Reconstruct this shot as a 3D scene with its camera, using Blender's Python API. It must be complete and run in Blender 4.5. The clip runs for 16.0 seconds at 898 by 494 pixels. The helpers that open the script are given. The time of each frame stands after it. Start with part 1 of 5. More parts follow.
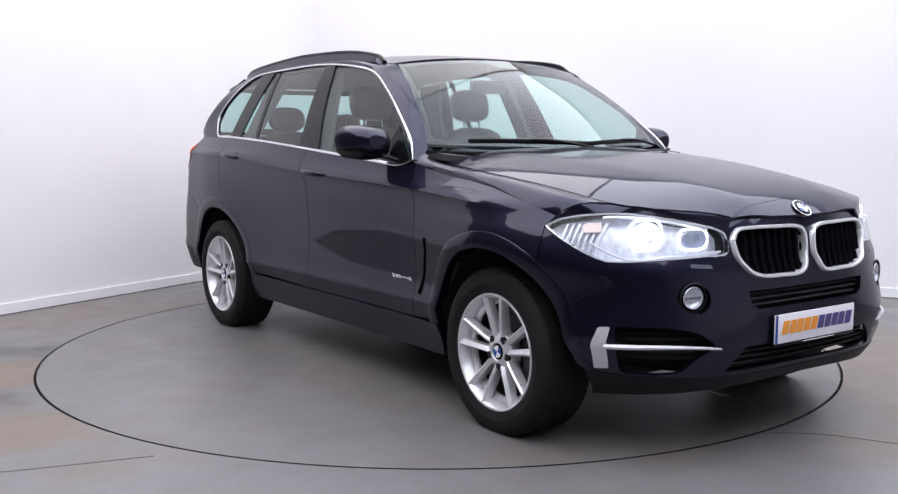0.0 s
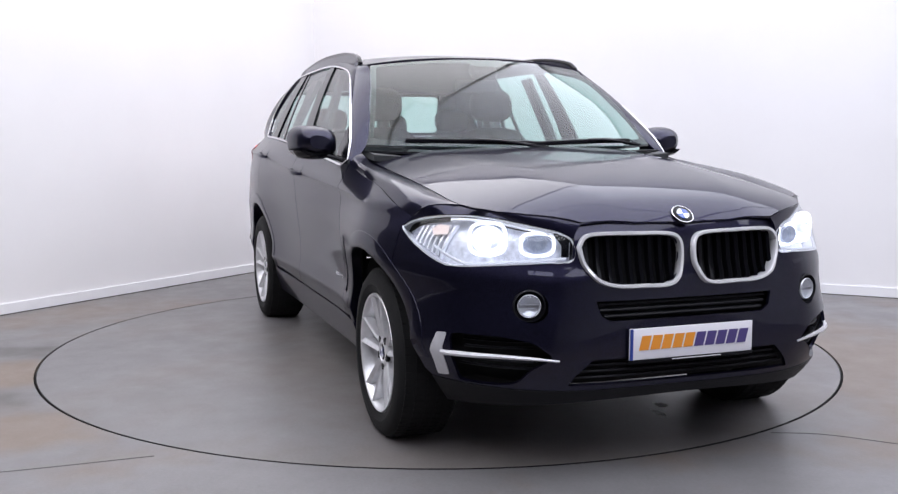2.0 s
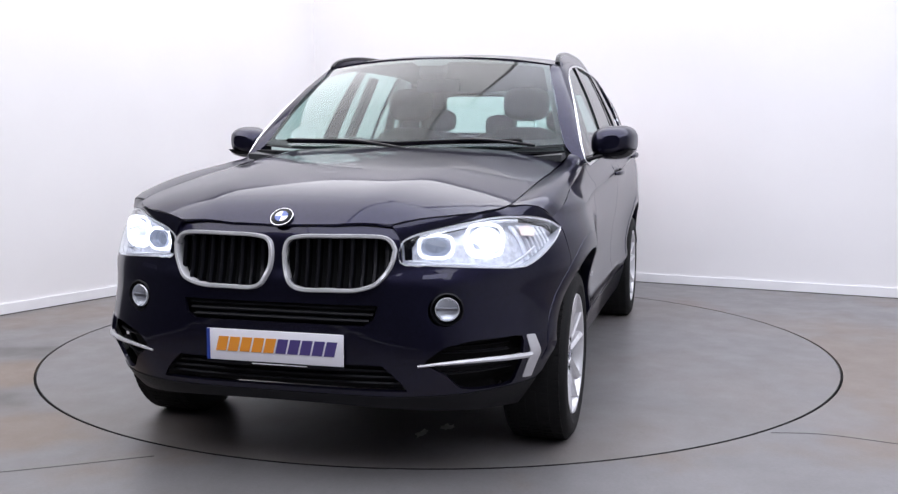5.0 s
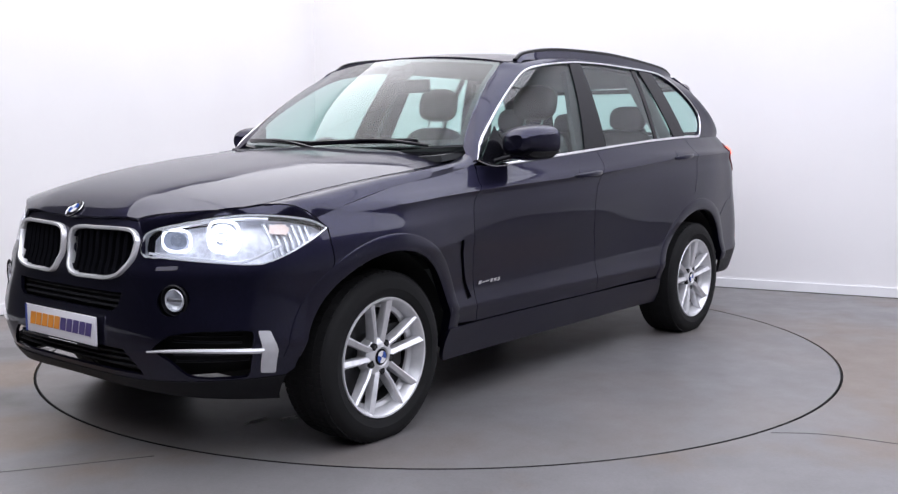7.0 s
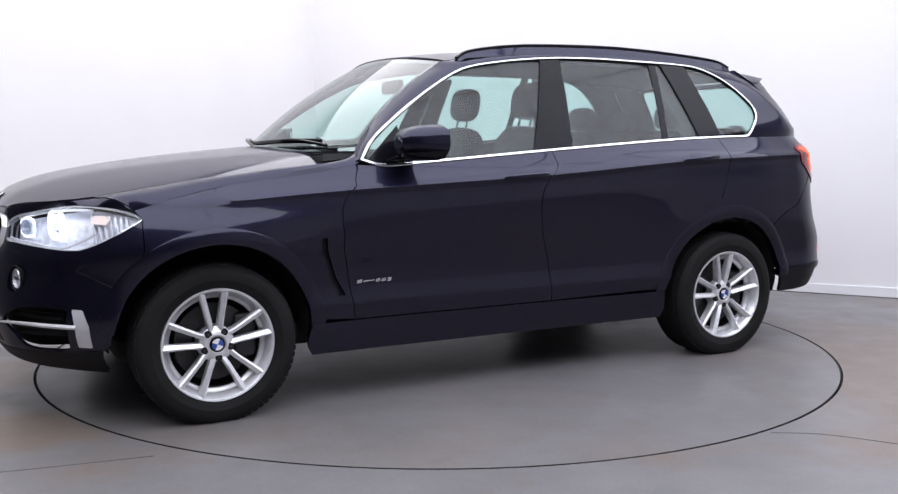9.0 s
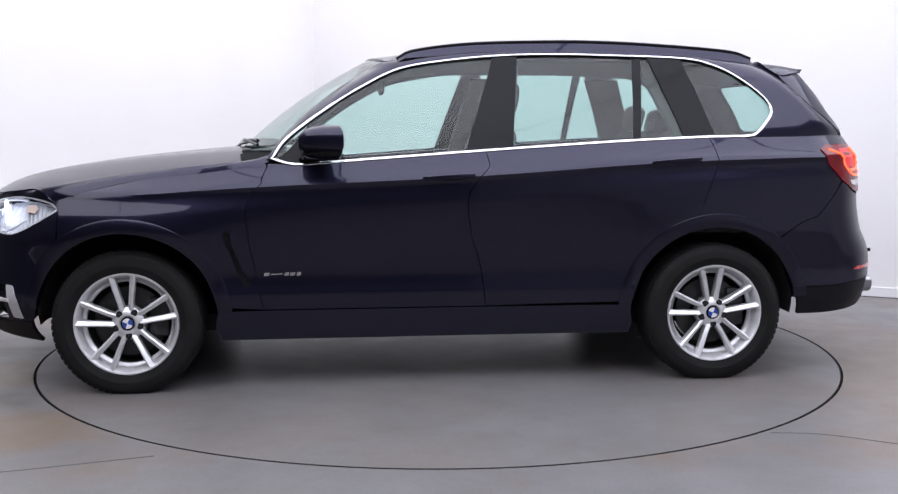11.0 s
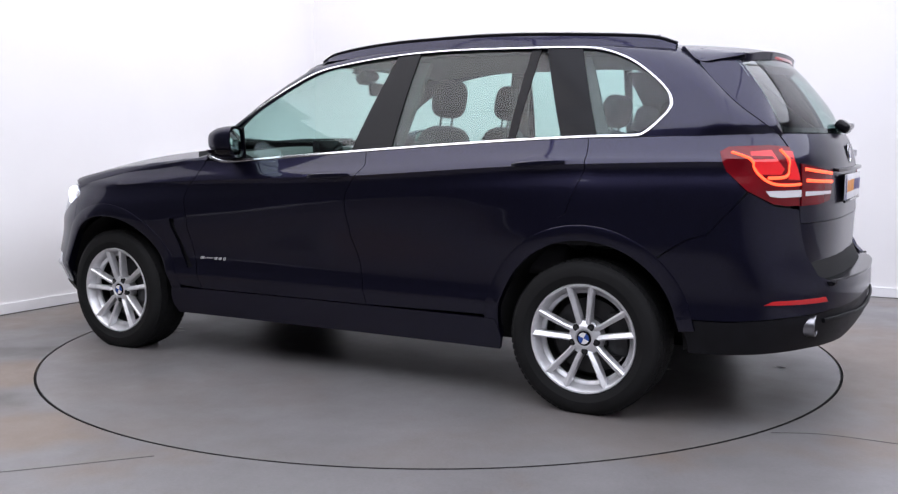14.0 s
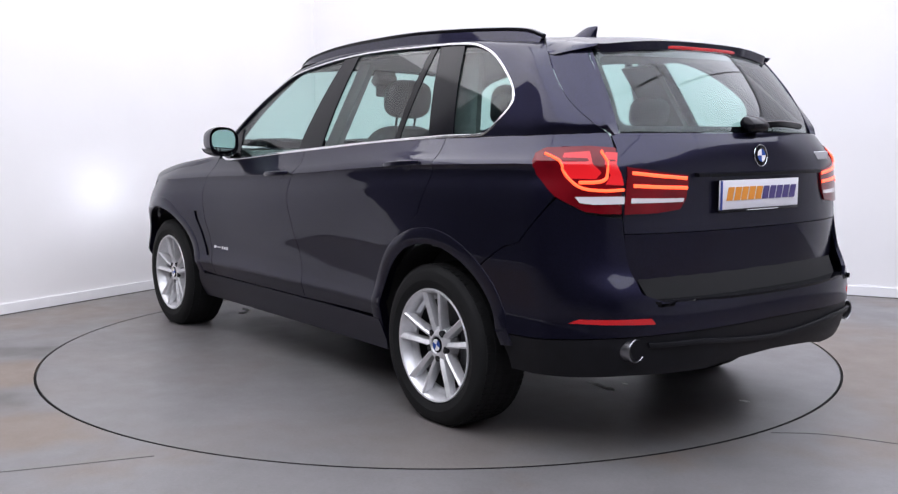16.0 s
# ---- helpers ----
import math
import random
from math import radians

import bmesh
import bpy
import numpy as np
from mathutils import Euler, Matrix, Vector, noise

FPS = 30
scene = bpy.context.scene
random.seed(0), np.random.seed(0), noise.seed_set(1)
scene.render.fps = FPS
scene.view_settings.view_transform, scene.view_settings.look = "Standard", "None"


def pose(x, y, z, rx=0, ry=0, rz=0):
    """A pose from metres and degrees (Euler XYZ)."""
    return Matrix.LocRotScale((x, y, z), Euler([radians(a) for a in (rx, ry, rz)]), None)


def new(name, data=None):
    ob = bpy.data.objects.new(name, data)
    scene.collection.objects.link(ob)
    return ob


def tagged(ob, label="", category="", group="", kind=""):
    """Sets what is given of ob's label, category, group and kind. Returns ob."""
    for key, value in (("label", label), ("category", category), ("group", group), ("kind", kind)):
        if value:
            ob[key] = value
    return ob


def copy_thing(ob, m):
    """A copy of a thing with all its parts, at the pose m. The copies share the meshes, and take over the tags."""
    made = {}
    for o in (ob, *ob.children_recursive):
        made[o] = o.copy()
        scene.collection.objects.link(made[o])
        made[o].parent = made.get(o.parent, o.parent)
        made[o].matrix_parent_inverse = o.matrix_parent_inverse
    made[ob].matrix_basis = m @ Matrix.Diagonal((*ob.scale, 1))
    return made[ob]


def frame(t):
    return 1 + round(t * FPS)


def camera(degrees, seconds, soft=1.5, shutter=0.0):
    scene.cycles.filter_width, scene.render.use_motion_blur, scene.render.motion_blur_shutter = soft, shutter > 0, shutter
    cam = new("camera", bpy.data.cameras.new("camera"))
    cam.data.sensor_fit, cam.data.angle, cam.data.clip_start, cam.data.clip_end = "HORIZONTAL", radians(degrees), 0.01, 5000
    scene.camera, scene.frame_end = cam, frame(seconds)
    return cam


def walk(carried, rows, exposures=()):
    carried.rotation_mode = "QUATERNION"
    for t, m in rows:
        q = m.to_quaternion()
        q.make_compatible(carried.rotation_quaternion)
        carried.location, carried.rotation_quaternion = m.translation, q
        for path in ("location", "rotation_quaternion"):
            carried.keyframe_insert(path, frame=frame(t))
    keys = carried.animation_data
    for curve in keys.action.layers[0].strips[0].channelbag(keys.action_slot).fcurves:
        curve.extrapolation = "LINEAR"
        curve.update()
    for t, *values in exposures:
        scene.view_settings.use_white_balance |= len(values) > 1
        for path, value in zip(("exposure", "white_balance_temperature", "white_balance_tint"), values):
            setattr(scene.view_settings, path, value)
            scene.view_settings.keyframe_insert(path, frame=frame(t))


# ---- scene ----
cam = camera(49.74, 16.0, soft=1.35)
CAMERA_POSE = pose(0, -5.80, 1.236, 90 - 6.39, 0, -0.543)
walk(cam, [(0, CAMERA_POSE), (16, CAMERA_POSE)], exposures=[(0, 0.0), (16, 0.0)])

# ---- world and light ----
ROOM_H = 3.9
world = bpy.data.worlds.new("studio_world")
scene.world = world
world.use_nodes = True
world.node_tree.nodes["Background"].inputs[0].default_value = (0.8, 0.85, 1.0, 1)
world.node_tree.nodes["Background"].inputs[1].default_value = 0.05


def area_lamp(name, x, y, z, sx, sy, power, turn=0.0, colour=(1, 1, 1), tilt=0.0):
    data = bpy.data.lights.new(name, "AREA")
    data.shape, data.size, data.size_y, data.energy, data.color = "RECTANGLE", sx, sy, power, colour
    ob = new(name, data)
    ob.matrix_world = pose(x, y, z, tilt, 0, turn)
    return ob


# ---- materials ----
def links(mat):
    return mat.node_tree.nodes, mat.node_tree.links


def material(name, colour, rough=0.5, metal=0.0, coat=0.0, coat_rough=0.03, spec=0.5, vary=0.0, scale=20.0, bump=0.0, bump_scale=200.0, emit=None, glow=0.0, detail=5.0):
    """A principled surface whose colour and gloss vary at a broad scale and whose relief is fine."""
    mat = bpy.data.materials.new(name)
    mat.use_nodes = True
    n, l = links(mat)
    b = n["Principled BSDF"]
    b.inputs["Base Color"].default_value = (*colour, 1)
    b.inputs["Roughness"].default_value = rough
    b.inputs["Metallic"].default_value = metal
    b.inputs["Specular IOR Level"].default_value = spec
    b.inputs["Coat Weight"].default_value = coat
    b.inputs["Coat Roughness"].default_value = coat_rough
    if emit:
        b.inputs["Emission Color"].default_value = (*emit, 1)
        b.inputs["Emission Strength"].default_value = glow
    co = n.new("ShaderNodeTexCoord")
    if vary:
        t = n.new("ShaderNodeTexNoise")
        t.inputs["Scale"].default_value, t.inputs["Detail"].default_value = scale, detail
        r = n.new("ShaderNodeValToRGB")
        r.color_ramp.elements[0].position, r.color_ramp.elements[1].position = 0.3, 0.7
        r.color_ramp.elements[0].color = (*[c * (1 - vary) for c in colour], 1)
        r.color_ramp.elements[1].color = (*[min(1, c * (1 + vary)) for c in colour], 1)
        m = n.new("ShaderNodeMapRange")
        m.inputs["To Min"].default_value, m.inputs["To Max"].default_value = rough * (1 - vary * 0.6), min(1, rough * (1 + vary * 0.6))
        l.new(co.outputs["Object"], t.inputs["Vector"])
        l.new(t.outputs["Fac"], r.inputs["Fac"])
        l.new(r.outputs["Color"], b.inputs["Base Color"])
        l.new(t.outputs["Fac"], m.inputs["Value"])
        l.new(m.outputs["Result"], b.inputs["Roughness"])
    if bump:
        t2 = n.new("ShaderNodeTexNoise")
        t2.inputs["Scale"].default_value, t2.inputs["Detail"].default_value = bump_scale, 4
        bp = n.new("ShaderNodeBump")
        bp.inputs["Strength"].default_value, bp.inputs["Distance"].default_value = bump, 0.002
        l.new(co.outputs["Object"], t2.inputs["Vector"])
        l.new(t2.outputs["Fac"], bp.inputs["Height"])
        l.new(bp.outputs["Normal"], b.inputs["Normal"])
    return mat


def glass(name, tint, base=0.055, rough=0.0):
    """Thin tinted glass: tinted see-through with a Fresnel gloss."""
    mat = bpy.data.materials.new(name)
    mat.use_nodes = True
    n, l = links(mat)
    n.remove(n["Principled BSDF"])
    tr, gl, mx, lw, pw, sc = (n.new("ShaderNode" + k) for k in ("BsdfTransparent", "BsdfGlossy", "MixShader", "LayerWeight", "Math", "Math"))
    tr.inputs["Color"].default_value = (*tint, 1)
    gl.inputs["Roughness"].default_value = rough
    lw.inputs["Blend"].default_value = 0.5
    pw.operation, sc.operation = "POWER", "MULTIPLY_ADD"
    pw.inputs[1].default_value = 4.0
    sc.inputs[1].default_value, sc.inputs[2].default_value = 0.85, base
    l.new(lw.outputs["Facing"], pw.inputs[0])
    l.new(pw.outputs[0], sc.inputs[0])
    l.new(sc.outputs[0], mx.inputs[0])
    l.new(tr.outputs[0], mx.inputs[1])
    l.new(gl.outputs[0], mx.inputs[2])
    l.new(mx.outputs[0], n["Material Output"].inputs["Surface"])
    return mat


def car_paint():
    """Black-blue metallic paint: fine flakes under a clear coat with slight orange peel."""
    mat = material("dark_metallic_paint", (0.01, 0.01, 0.02), 0.33, 0.85, 0.66, 0.015, spec=0.1)
    n, l = links(mat)
    b = n["Principled BSDF"]
    b.inputs["Specular Tint"].default_value = (0.5, 0.5, 0.5, 1)
    co, v, r = n.new("ShaderNodeTexCoord"), n.new("ShaderNodeTexVoronoi"), n.new("ShaderNodeValToRGB")
    v.inputs["Scale"].default_value = 900
    r.color_ramp.elements[0].color = (0.0045, 0.0043, 0.008, 1)
    r.color_ramp.elements[1].color = (0.026, 0.0248, 0.058, 1)
    l.new(co.outputs["Object"], v.inputs["Vector"])
    l.new(v.outputs["Color"], r.inputs["Fac"])
    l.new(r.outputs["Color"], b.inputs["Base Color"])
    t, bp = n.new("ShaderNodeTexNoise"), n.new("ShaderNodeBump")
    t.inputs["Scale"].default_value = 45
    bp.inputs["Strength"].default_value, bp.inputs["Distance"].default_value = 0.02, 0.002
    l.new(co.outputs["Object"], t.inputs["Vector"])
    l.new(t.outputs["Fac"], bp.inputs["Height"])
    l.new(bp.outputs["Normal"], b.inputs["Coat Normal"])
    return mat


PAINT = car_paint()
GLOSS_BLACK = material("gloss_black_trim", (0.006, 0.006, 0.008), 0.12, 0, 0.0, 0.05, spec=0.16)
BLACK_PLASTIC = material("black_grained_plastic", (0.008, 0.008, 0.0105), 0.5, spec=0.2, vary=0.25, scale=14, bump=0.3, bump_scale=400)
DARK_VOID = material("unlit_inner_body", (0.006, 0.006, 0.007), 0.9)
RUBBER = material("worn_tyre_rubber", (0.010, 0.010, 0.0105), 0.75, spec=0.2, vary=0.3, scale=9, bump=0.4, bump_scale=260)
CHROME = material("satin_chrome", (0.72, 0.72, 0.74), 0.14, 1.0)
SATIN = material("satin_silver_paint", (0.66, 0.66, 0.69), 0.38, 0.45, vary=0.05, scale=30)
ALLOY = material("silver_alloy_paint", (0.72, 0.72, 0.74), 0.36, 0.55, 0.3, 0.10, vary=0.08, scale=30)
# shade behind the spokes put into a darker alloy colour
ALLOY_DARK = material("shade_darkened_inner_rim", (0.05, 0.05, 0.052), 0.45, 0.7, vary=0.3, scale=12)
STEEL = material("brushed_steel", (0.30, 0.30, 0.32), 0.3, 1.0, vary=0.2, scale=25)
BLUE = material("badge_blue", (0.02, 0.07, 0.33), 0.25, 0, 1.0)
WHITE_ENAMEL = material("badge_white", (0.8, 0.8, 0.82), 0.25, 0, 1.0)
TINT = (0.69, 0.86, 0.82)
GLASS = glass("green_tinted_glass", TINT)
GLASS_DARK = glass("green_tinted_rear_glass", (0.63, 0.81, 0.77))
CLEAR = glass("clear_lens", (0.93, 0.95, 0.97), 0.04)
RED_LENS = material("red_lens", (0.14, 0.002, 0.006), 0.2, 0, 0.15, 0.03, spec=0.3, vary=0.3, scale=6)
RED_GLOW = material("lit_tail_strip", (0.8, 0.05, 0.02), 0.3, emit=(1.0, 0.085, 0.03), glow=2.9)
RED_HALF = material("half_lit_tail_field", (0.35, 0.006, 0.01), 0.3, 0, 0.15, emit=(1.0, 0.012, 0.018), glow=0.48)
RED_REFLECTOR = material("red_reflector", (0.55, 0.01, 0.015), 0.25, 0, 1.0, bump=0.5, bump_scale=300)
TAIL_WHITE = material("clear_tail_strip", (0.72, 0.70, 0.72), 0.2, 0, 1.0)
LAMP_GLOW = material("lit_headlamp_bulb", (1, 1, 1), 0.3, emit=(0.80, 0.86, 1.0), glow=45.0)
BEAM_GLOW = material("lit_projector", (1, 1, 1), 0.3, emit=(0.85, 0.90, 1.0), glow=900.0)
LIT_BOWL = material("lit_lamp_reflector", (0.8, 0.82, 0.9), 0.3, emit=(0.74, 0.80, 1.0), glow=1.5, vary=0.3, scale=60)
DIM_BOWL = material("faintly_lit_lamp_reflector", (0.4, 0.42, 0.5), 0.25, 0.5, emit=(0.70, 0.78, 1.0), glow=0.22, vary=0.3, scale=60)
RING_GLOW = material("lit_corona_ring", (1, 1, 1), 0.3, emit=(0.82, 0.86, 1.0), glow=2.0)
KIDNEY_SILVER = material("bright_grille_silver", (0.84, 0.84, 0.86), 0.26, 0.55, vary=0.04, scale=30)
REFLECTOR = material("lamp_reflector", (0.80, 0.81, 0.85), 0.25, 0.35, bump=0.5, bump_scale=60)
HOUSING = material("grey_lamp_housing", (0.74, 0.75, 0.80), 0.3, 0.15, vary=0.25, scale=40)
AMBER = material("amber_side_marker", (0.78, 0.60, 0.52), 0.3, 0, 1.0)
PLATE_WHITE = material("white_plate_acrylic", (0.80, 0.79, 0.84), 0.3, 0, 0.5)
PLATE_BLUE = material("plate_blue_band", (0.02, 0.05, 0.28), 0.3)
ORANGE = material("orange_lettering", (0.80, 0.30, 0.03), 0.4)
VIOLET = material("dark_violet_lettering", (0.07, 0.05, 0.19), 0.4)
LEATHER = material("dark_grey_leather", (0.030, 0.030, 0.034), 0.5, vary=0.25, scale=8, bump=0.12, bump_scale=90)
CABIN_GREY = material("grey_headlining", (0.13, 0.135, 0.135), 0.9, vary=0.1, scale=30, bump=0.2)
DASH = material("dashboard_vinyl", (0.030, 0.032, 0.034), 0.6, vary=0.15, scale=12, bump=0.4, bump_scale=250)


# ---- mesh tools ----
def spline(knots, n):
    """n points along a smooth line through the knots."""
    k = np.array(knots, float)
    d = np.concatenate([[0], np.cumsum(np.linalg.norm(np.diff(k, axis=0), axis=1) ** 0.5)])
    u = np.linspace(0, d[-1], n)
    m = np.zeros_like(k)
    for i in range(len(k)):
        a, b = max(0, i - 1), min(len(k) - 1, i + 1)
        m[i] = (k[b] - k[a]) / (d[b] - d[a])
    out = []
    for v in u:
        i = min(len(d) - 2, max(0, int(np.searchsorted(d, v) - 1)))
        h = d[i + 1] - d[i]
        t = (v - d[i]) / h
        out.append((2 * t**3 - 3 * t**2 + 1) * k[i] + (t**3 - 2 * t**2 + t) * h * m[i] + (3 * t**2 - 2 * t**3) * k[i + 1] + (t**3 - t**2) * h * m[i + 1])
    return np.array(out)


def smooth_fn(xs, ys):
    """A smooth function through the pairs, without overshoot."""
    xs, ys = np.array(xs, float), np.array(ys, float)
    s = np.diff(ys) / np.diff(xs)
    m = np.concatenate([[s[0]], np.where(s[:-1] * s[1:] > 0, 2 * s[:-1] * s[1:] / (s[:-1] + s[1:] + 1e-12), 0), [s[-1]]])

    def fn(x):
        x = min(max(x, xs[0]), xs[-1])
        i = min(len(xs) - 2, max(0, int(np.searchsorted(xs, x) - 1)))
        h = xs[i + 1] - xs[i]
        t = (x - xs[i]) / h
        return float((2 * t**3 - 3 * t**2 + 1) * ys[i] + (t**3 - 2 * t**2 + t) * h * m[i] + (3 * t**2 - 2 * t**3) * ys[i + 1] + (t**3 - t**2) * h * m[i + 1])

    return fn


def inside(p, poly):
    x, y, hit = p[0], p[1], False
    for (x0, y0), (x1, y1) in zip(poly, poly[1:] + poly[:1]):
        if (y0 > y) != (y1 > y) and x < (x1 - x0) * (y - y0) / (y1 - y0) + x0:
            hit = not hit
    return hit


def clip_cell(poly, x0, x1, y0, y1):
    for axis, lim, sign in ((0, x0, 1), (0, x1, -1), (1, y0, 1), (1, y1, -1)):
        out = []
        for a, b in zip(poly, poly[1:] + poly[:1]):
            ia, ib = sign * (a[axis] - lim) >= 0, sign * (b[axis] - lim) >= 0
            if ia:
                out.append(a)
            if ia != ib:
                k = (lim - a[axis]) / (b[axis] - a[axis])
                q = [a[0] + k * (b[0] - a[0]), a[1] + k * (b[1] - a[1])]
                q[axis] = lim
                out.append(tuple(q))
        poly = out
        if len(poly) < 3:
            return []
    return poly


def patch(poly, place, step, thick=0.0, holes=(), bm=None):
    """A piece of the surface place(a, b) cut to a flat outline in (a, b), with holes, and given a thickness inwards."""
    poly = [tuple(p) for p in poly]
    area = sum(a[0] * b[1] - b[0] * a[1] for a, b in zip(poly, poly[1:] + poly[:1]))
    if area < 0:
        poly = poly[::-1]
    sx, sy = step
    xs, ys = [p[0] for p in poly], [p[1] for p in poly]
    bm = bmesh.new()
    known = {}

    def vert(p):
        key = (round(p[0] * 2e4), round(p[1] * 2e4))
        if key not in known:
            known[key] = bm.verts.new((p[0], p[1], 0))
        return known[key]

    i0, i1 = math.floor(min(xs) / sx), math.ceil(max(xs) / sx)
    j0, j1 = math.floor(min(ys) / sy), math.ceil(max(ys) / sy)
    for i in range(i0, i1):
        strip = clip_cell(poly, i * sx, (i + 1) * sx, min(ys) - 1, max(ys) + 1)
        if not strip:
            continue
        for j in range(j0, j1):
            cell = clip_cell(strip, i * sx, (i + 1) * sx, j * sy, (j + 1) * sy)
            vs = []
            for p in cell:
                v = vert(p)
                if v not in vs:
                    vs.append(v)
            if len(vs) > 2:
                try:
                    bm.faces.new(vs)
                except ValueError:
                    pass
    for hole in holes:
        hole = [tuple(p) for p in hole]
        for a, b in zip(hole, hole[1:] + hole[:1]):
            lo = (min(a[0], b[0]) - sx * 1.5, min(a[1], b[1]) - sy * 1.5)
            hi = (max(a[0], b[0]) + sx * 1.5, max(a[1], b[1]) + sy * 1.5)
            fs = [f for f in bm.faces if lo[0] < f.calc_center_median().x < hi[0] and lo[1] < f.calc_center_median().y < hi[1]]
            geom = fs + list({e for f in fs for e in f.edges}) + list({v for f in fs for v in f.verts})
            no = (b[1] - a[1], a[0] - b[0], 0)
            if geom and (no[0] or no[1]):
                bmesh.ops.bisect_plane(bm, geom=geom, dist=1e-5, plane_co=(*a, 0), plane_no=no)
        dead = [f for f in bm.faces if inside(f.calc_center_median(), hole)]
        bmesh.ops.delete(bm, geom=dead, context="FACES")
    for v in bm.verts:
        v.co = Vector(place(v.co.x, v.co.y))
    bmesh.ops.remove_doubles(bm, verts=bm.verts, dist=1e-4)
    bm.normal_update()
    if sum(f.normal.dot(f.calc_center_median() - Vector((0, 0, 0.9))) * f.calc_area() for f in bm.faces) < 0:
        bmesh.ops.reverse_faces(bm, faces=bm.faces)
    if thick:
        shell(bm, thick)
    return bm


def shell(bm, thick):
    """Thickens a skin against its normals."""
    bm.normal_update()
    old = list(bm.verts)
    rim = [e for e in bm.edges if e.is_boundary]
    faces = list(bm.faces)
    twin = {v: bm.verts.new(v.co - v.normal * thick) for v in old}
    for f in faces:
        bm.faces.new([twin[v] for v in reversed(f.verts)])
    for e in rim:
        f = e.link_faces[0]
        a, b = e.verts
        vs = list(f.verts)
        if vs[(vs.index(a) + 1) % len(vs)] != b:
            a, b = b, a
        bm.faces.new((b, a, twin[a], twin[b]))
    return bm


def loft(lines, thick=0.0, closed=False, flip=False):
    """A skin across lines of equal length."""
    bm = bmesh.new()
    grid = [[bm.verts.new(Vector(p)) for p in line] for line in lines]
    for a, b in zip(grid, grid[1:]):
        n = len(a)
        for i in range(n if closed else n - 1):
            q = (a[i], a[(i + 1) % n], b[(i + 1) % n], b[i])
            bm.faces.new(q[::-1] if flip else q)
    if thick:
        bmesh.ops.remove_doubles(bm, verts=bm.verts, dist=1e-5)
        bm.normal_update()
        if sum(f.normal.dot(f.calc_center_median() - Vector((0, 0, 0.9))) * f.calc_area() for f in bm.faces) < 0:
            bmesh.ops.reverse_faces(bm, faces=bm.faces)
        shell(bm, thick)
    return bm


def tube(line, ring, up=(0, 0, 1), closed=False, sizes=None, cap=True):
    """The flat outline ring swept along a line; its first axis points sideways, its second along up."""
    pts, bm, rows = [Vector(p) for p in line], bmesh.new(), []
    n = len(pts)
    for i, p in enumerate(pts):
        if closed:
            d = pts[(i + 1) % n] - pts[i - 1]
        else:
            d = pts[min(n - 1, i + 1)] - pts[max(0, i - 1)]
        d.normalize()
        u = up[i] if isinstance(up, list) else Vector(up)
        side = d.cross(u).normalized()
        top = side.cross(d).normalized()
        k = sizes[i] if sizes is not None else 1.0
        rows.append([bm.verts.new(p + side * (a * k) + top * (b * k)) for a, b in ring])
    m = len(ring)
    for i in range(n if closed else n - 1):
        a, b = rows[i], rows[(i + 1) % n]
        for j in range(m):
            bm.faces.new((a[j], b[j], b[(j + 1) % m], a[(j + 1) % m]))
    if cap and not closed:
        bm.faces.new(rows[0])
        bm.faces.new(rows[-1][::-1])
    bmesh.ops.recalc_face_normals(bm, faces=bm.faces)
    return bm


def oval(a, b, n=12, p=2.0):
    out = []
    for i in range(n):
        c, s = math.cos(2 * math.pi * i / n), math.sin(2 * math.pi * i / n)
        out.append((math.copysign(abs(c) ** (2 / p), c) * a, math.copysign(abs(s) ** (2 / p), s) * b))
    return out


def lathe(profile, n=64, axis="y"):
    """Profile of (radius, along) turned round an axis."""
    bm, rows = bmesh.new(), []
    for r, h in profile:
        row = []
        for i in range(n):
            c, s = math.cos(2 * math.pi * i / n) * r, math.sin(2 * math.pi * i / n) * r
            row.append(bm.verts.new({"y": (c, h, s), "z": (c, s, h), "x": (h, c, s)}[axis]))
        rows.append(row)
    for a, b in zip(rows, rows[1:]):
        for i in range(n):
            bm.faces.new((a[i], a[(i + 1) % n], b[(i + 1) % n], b[i]))
    bmesh.ops.recalc_face_normals(bm, faces=bm.faces)
    return bm


def rounded_box(sx, sy, sz, r=0.02, seg=3, m=None, taper=1.0):
    bm = bmesh.new()
    bmesh.ops.create_cube(bm, size=1.0)
    for v in bm.verts:
        k = taper if v.co.z > 0 else 1.0
        v.co = Vector((v.co.x * sx * k, v.co.y * sy * k, v.co.z * sz))
    if r:
        bmesh.ops.bevel(bm, geom=bm.edges[:], offset=r, segments=seg, profile=0.5, affect="EDGES")
    if m:
        bmesh.ops.transform(bm, matrix=m, verts=bm.verts)
    return bm


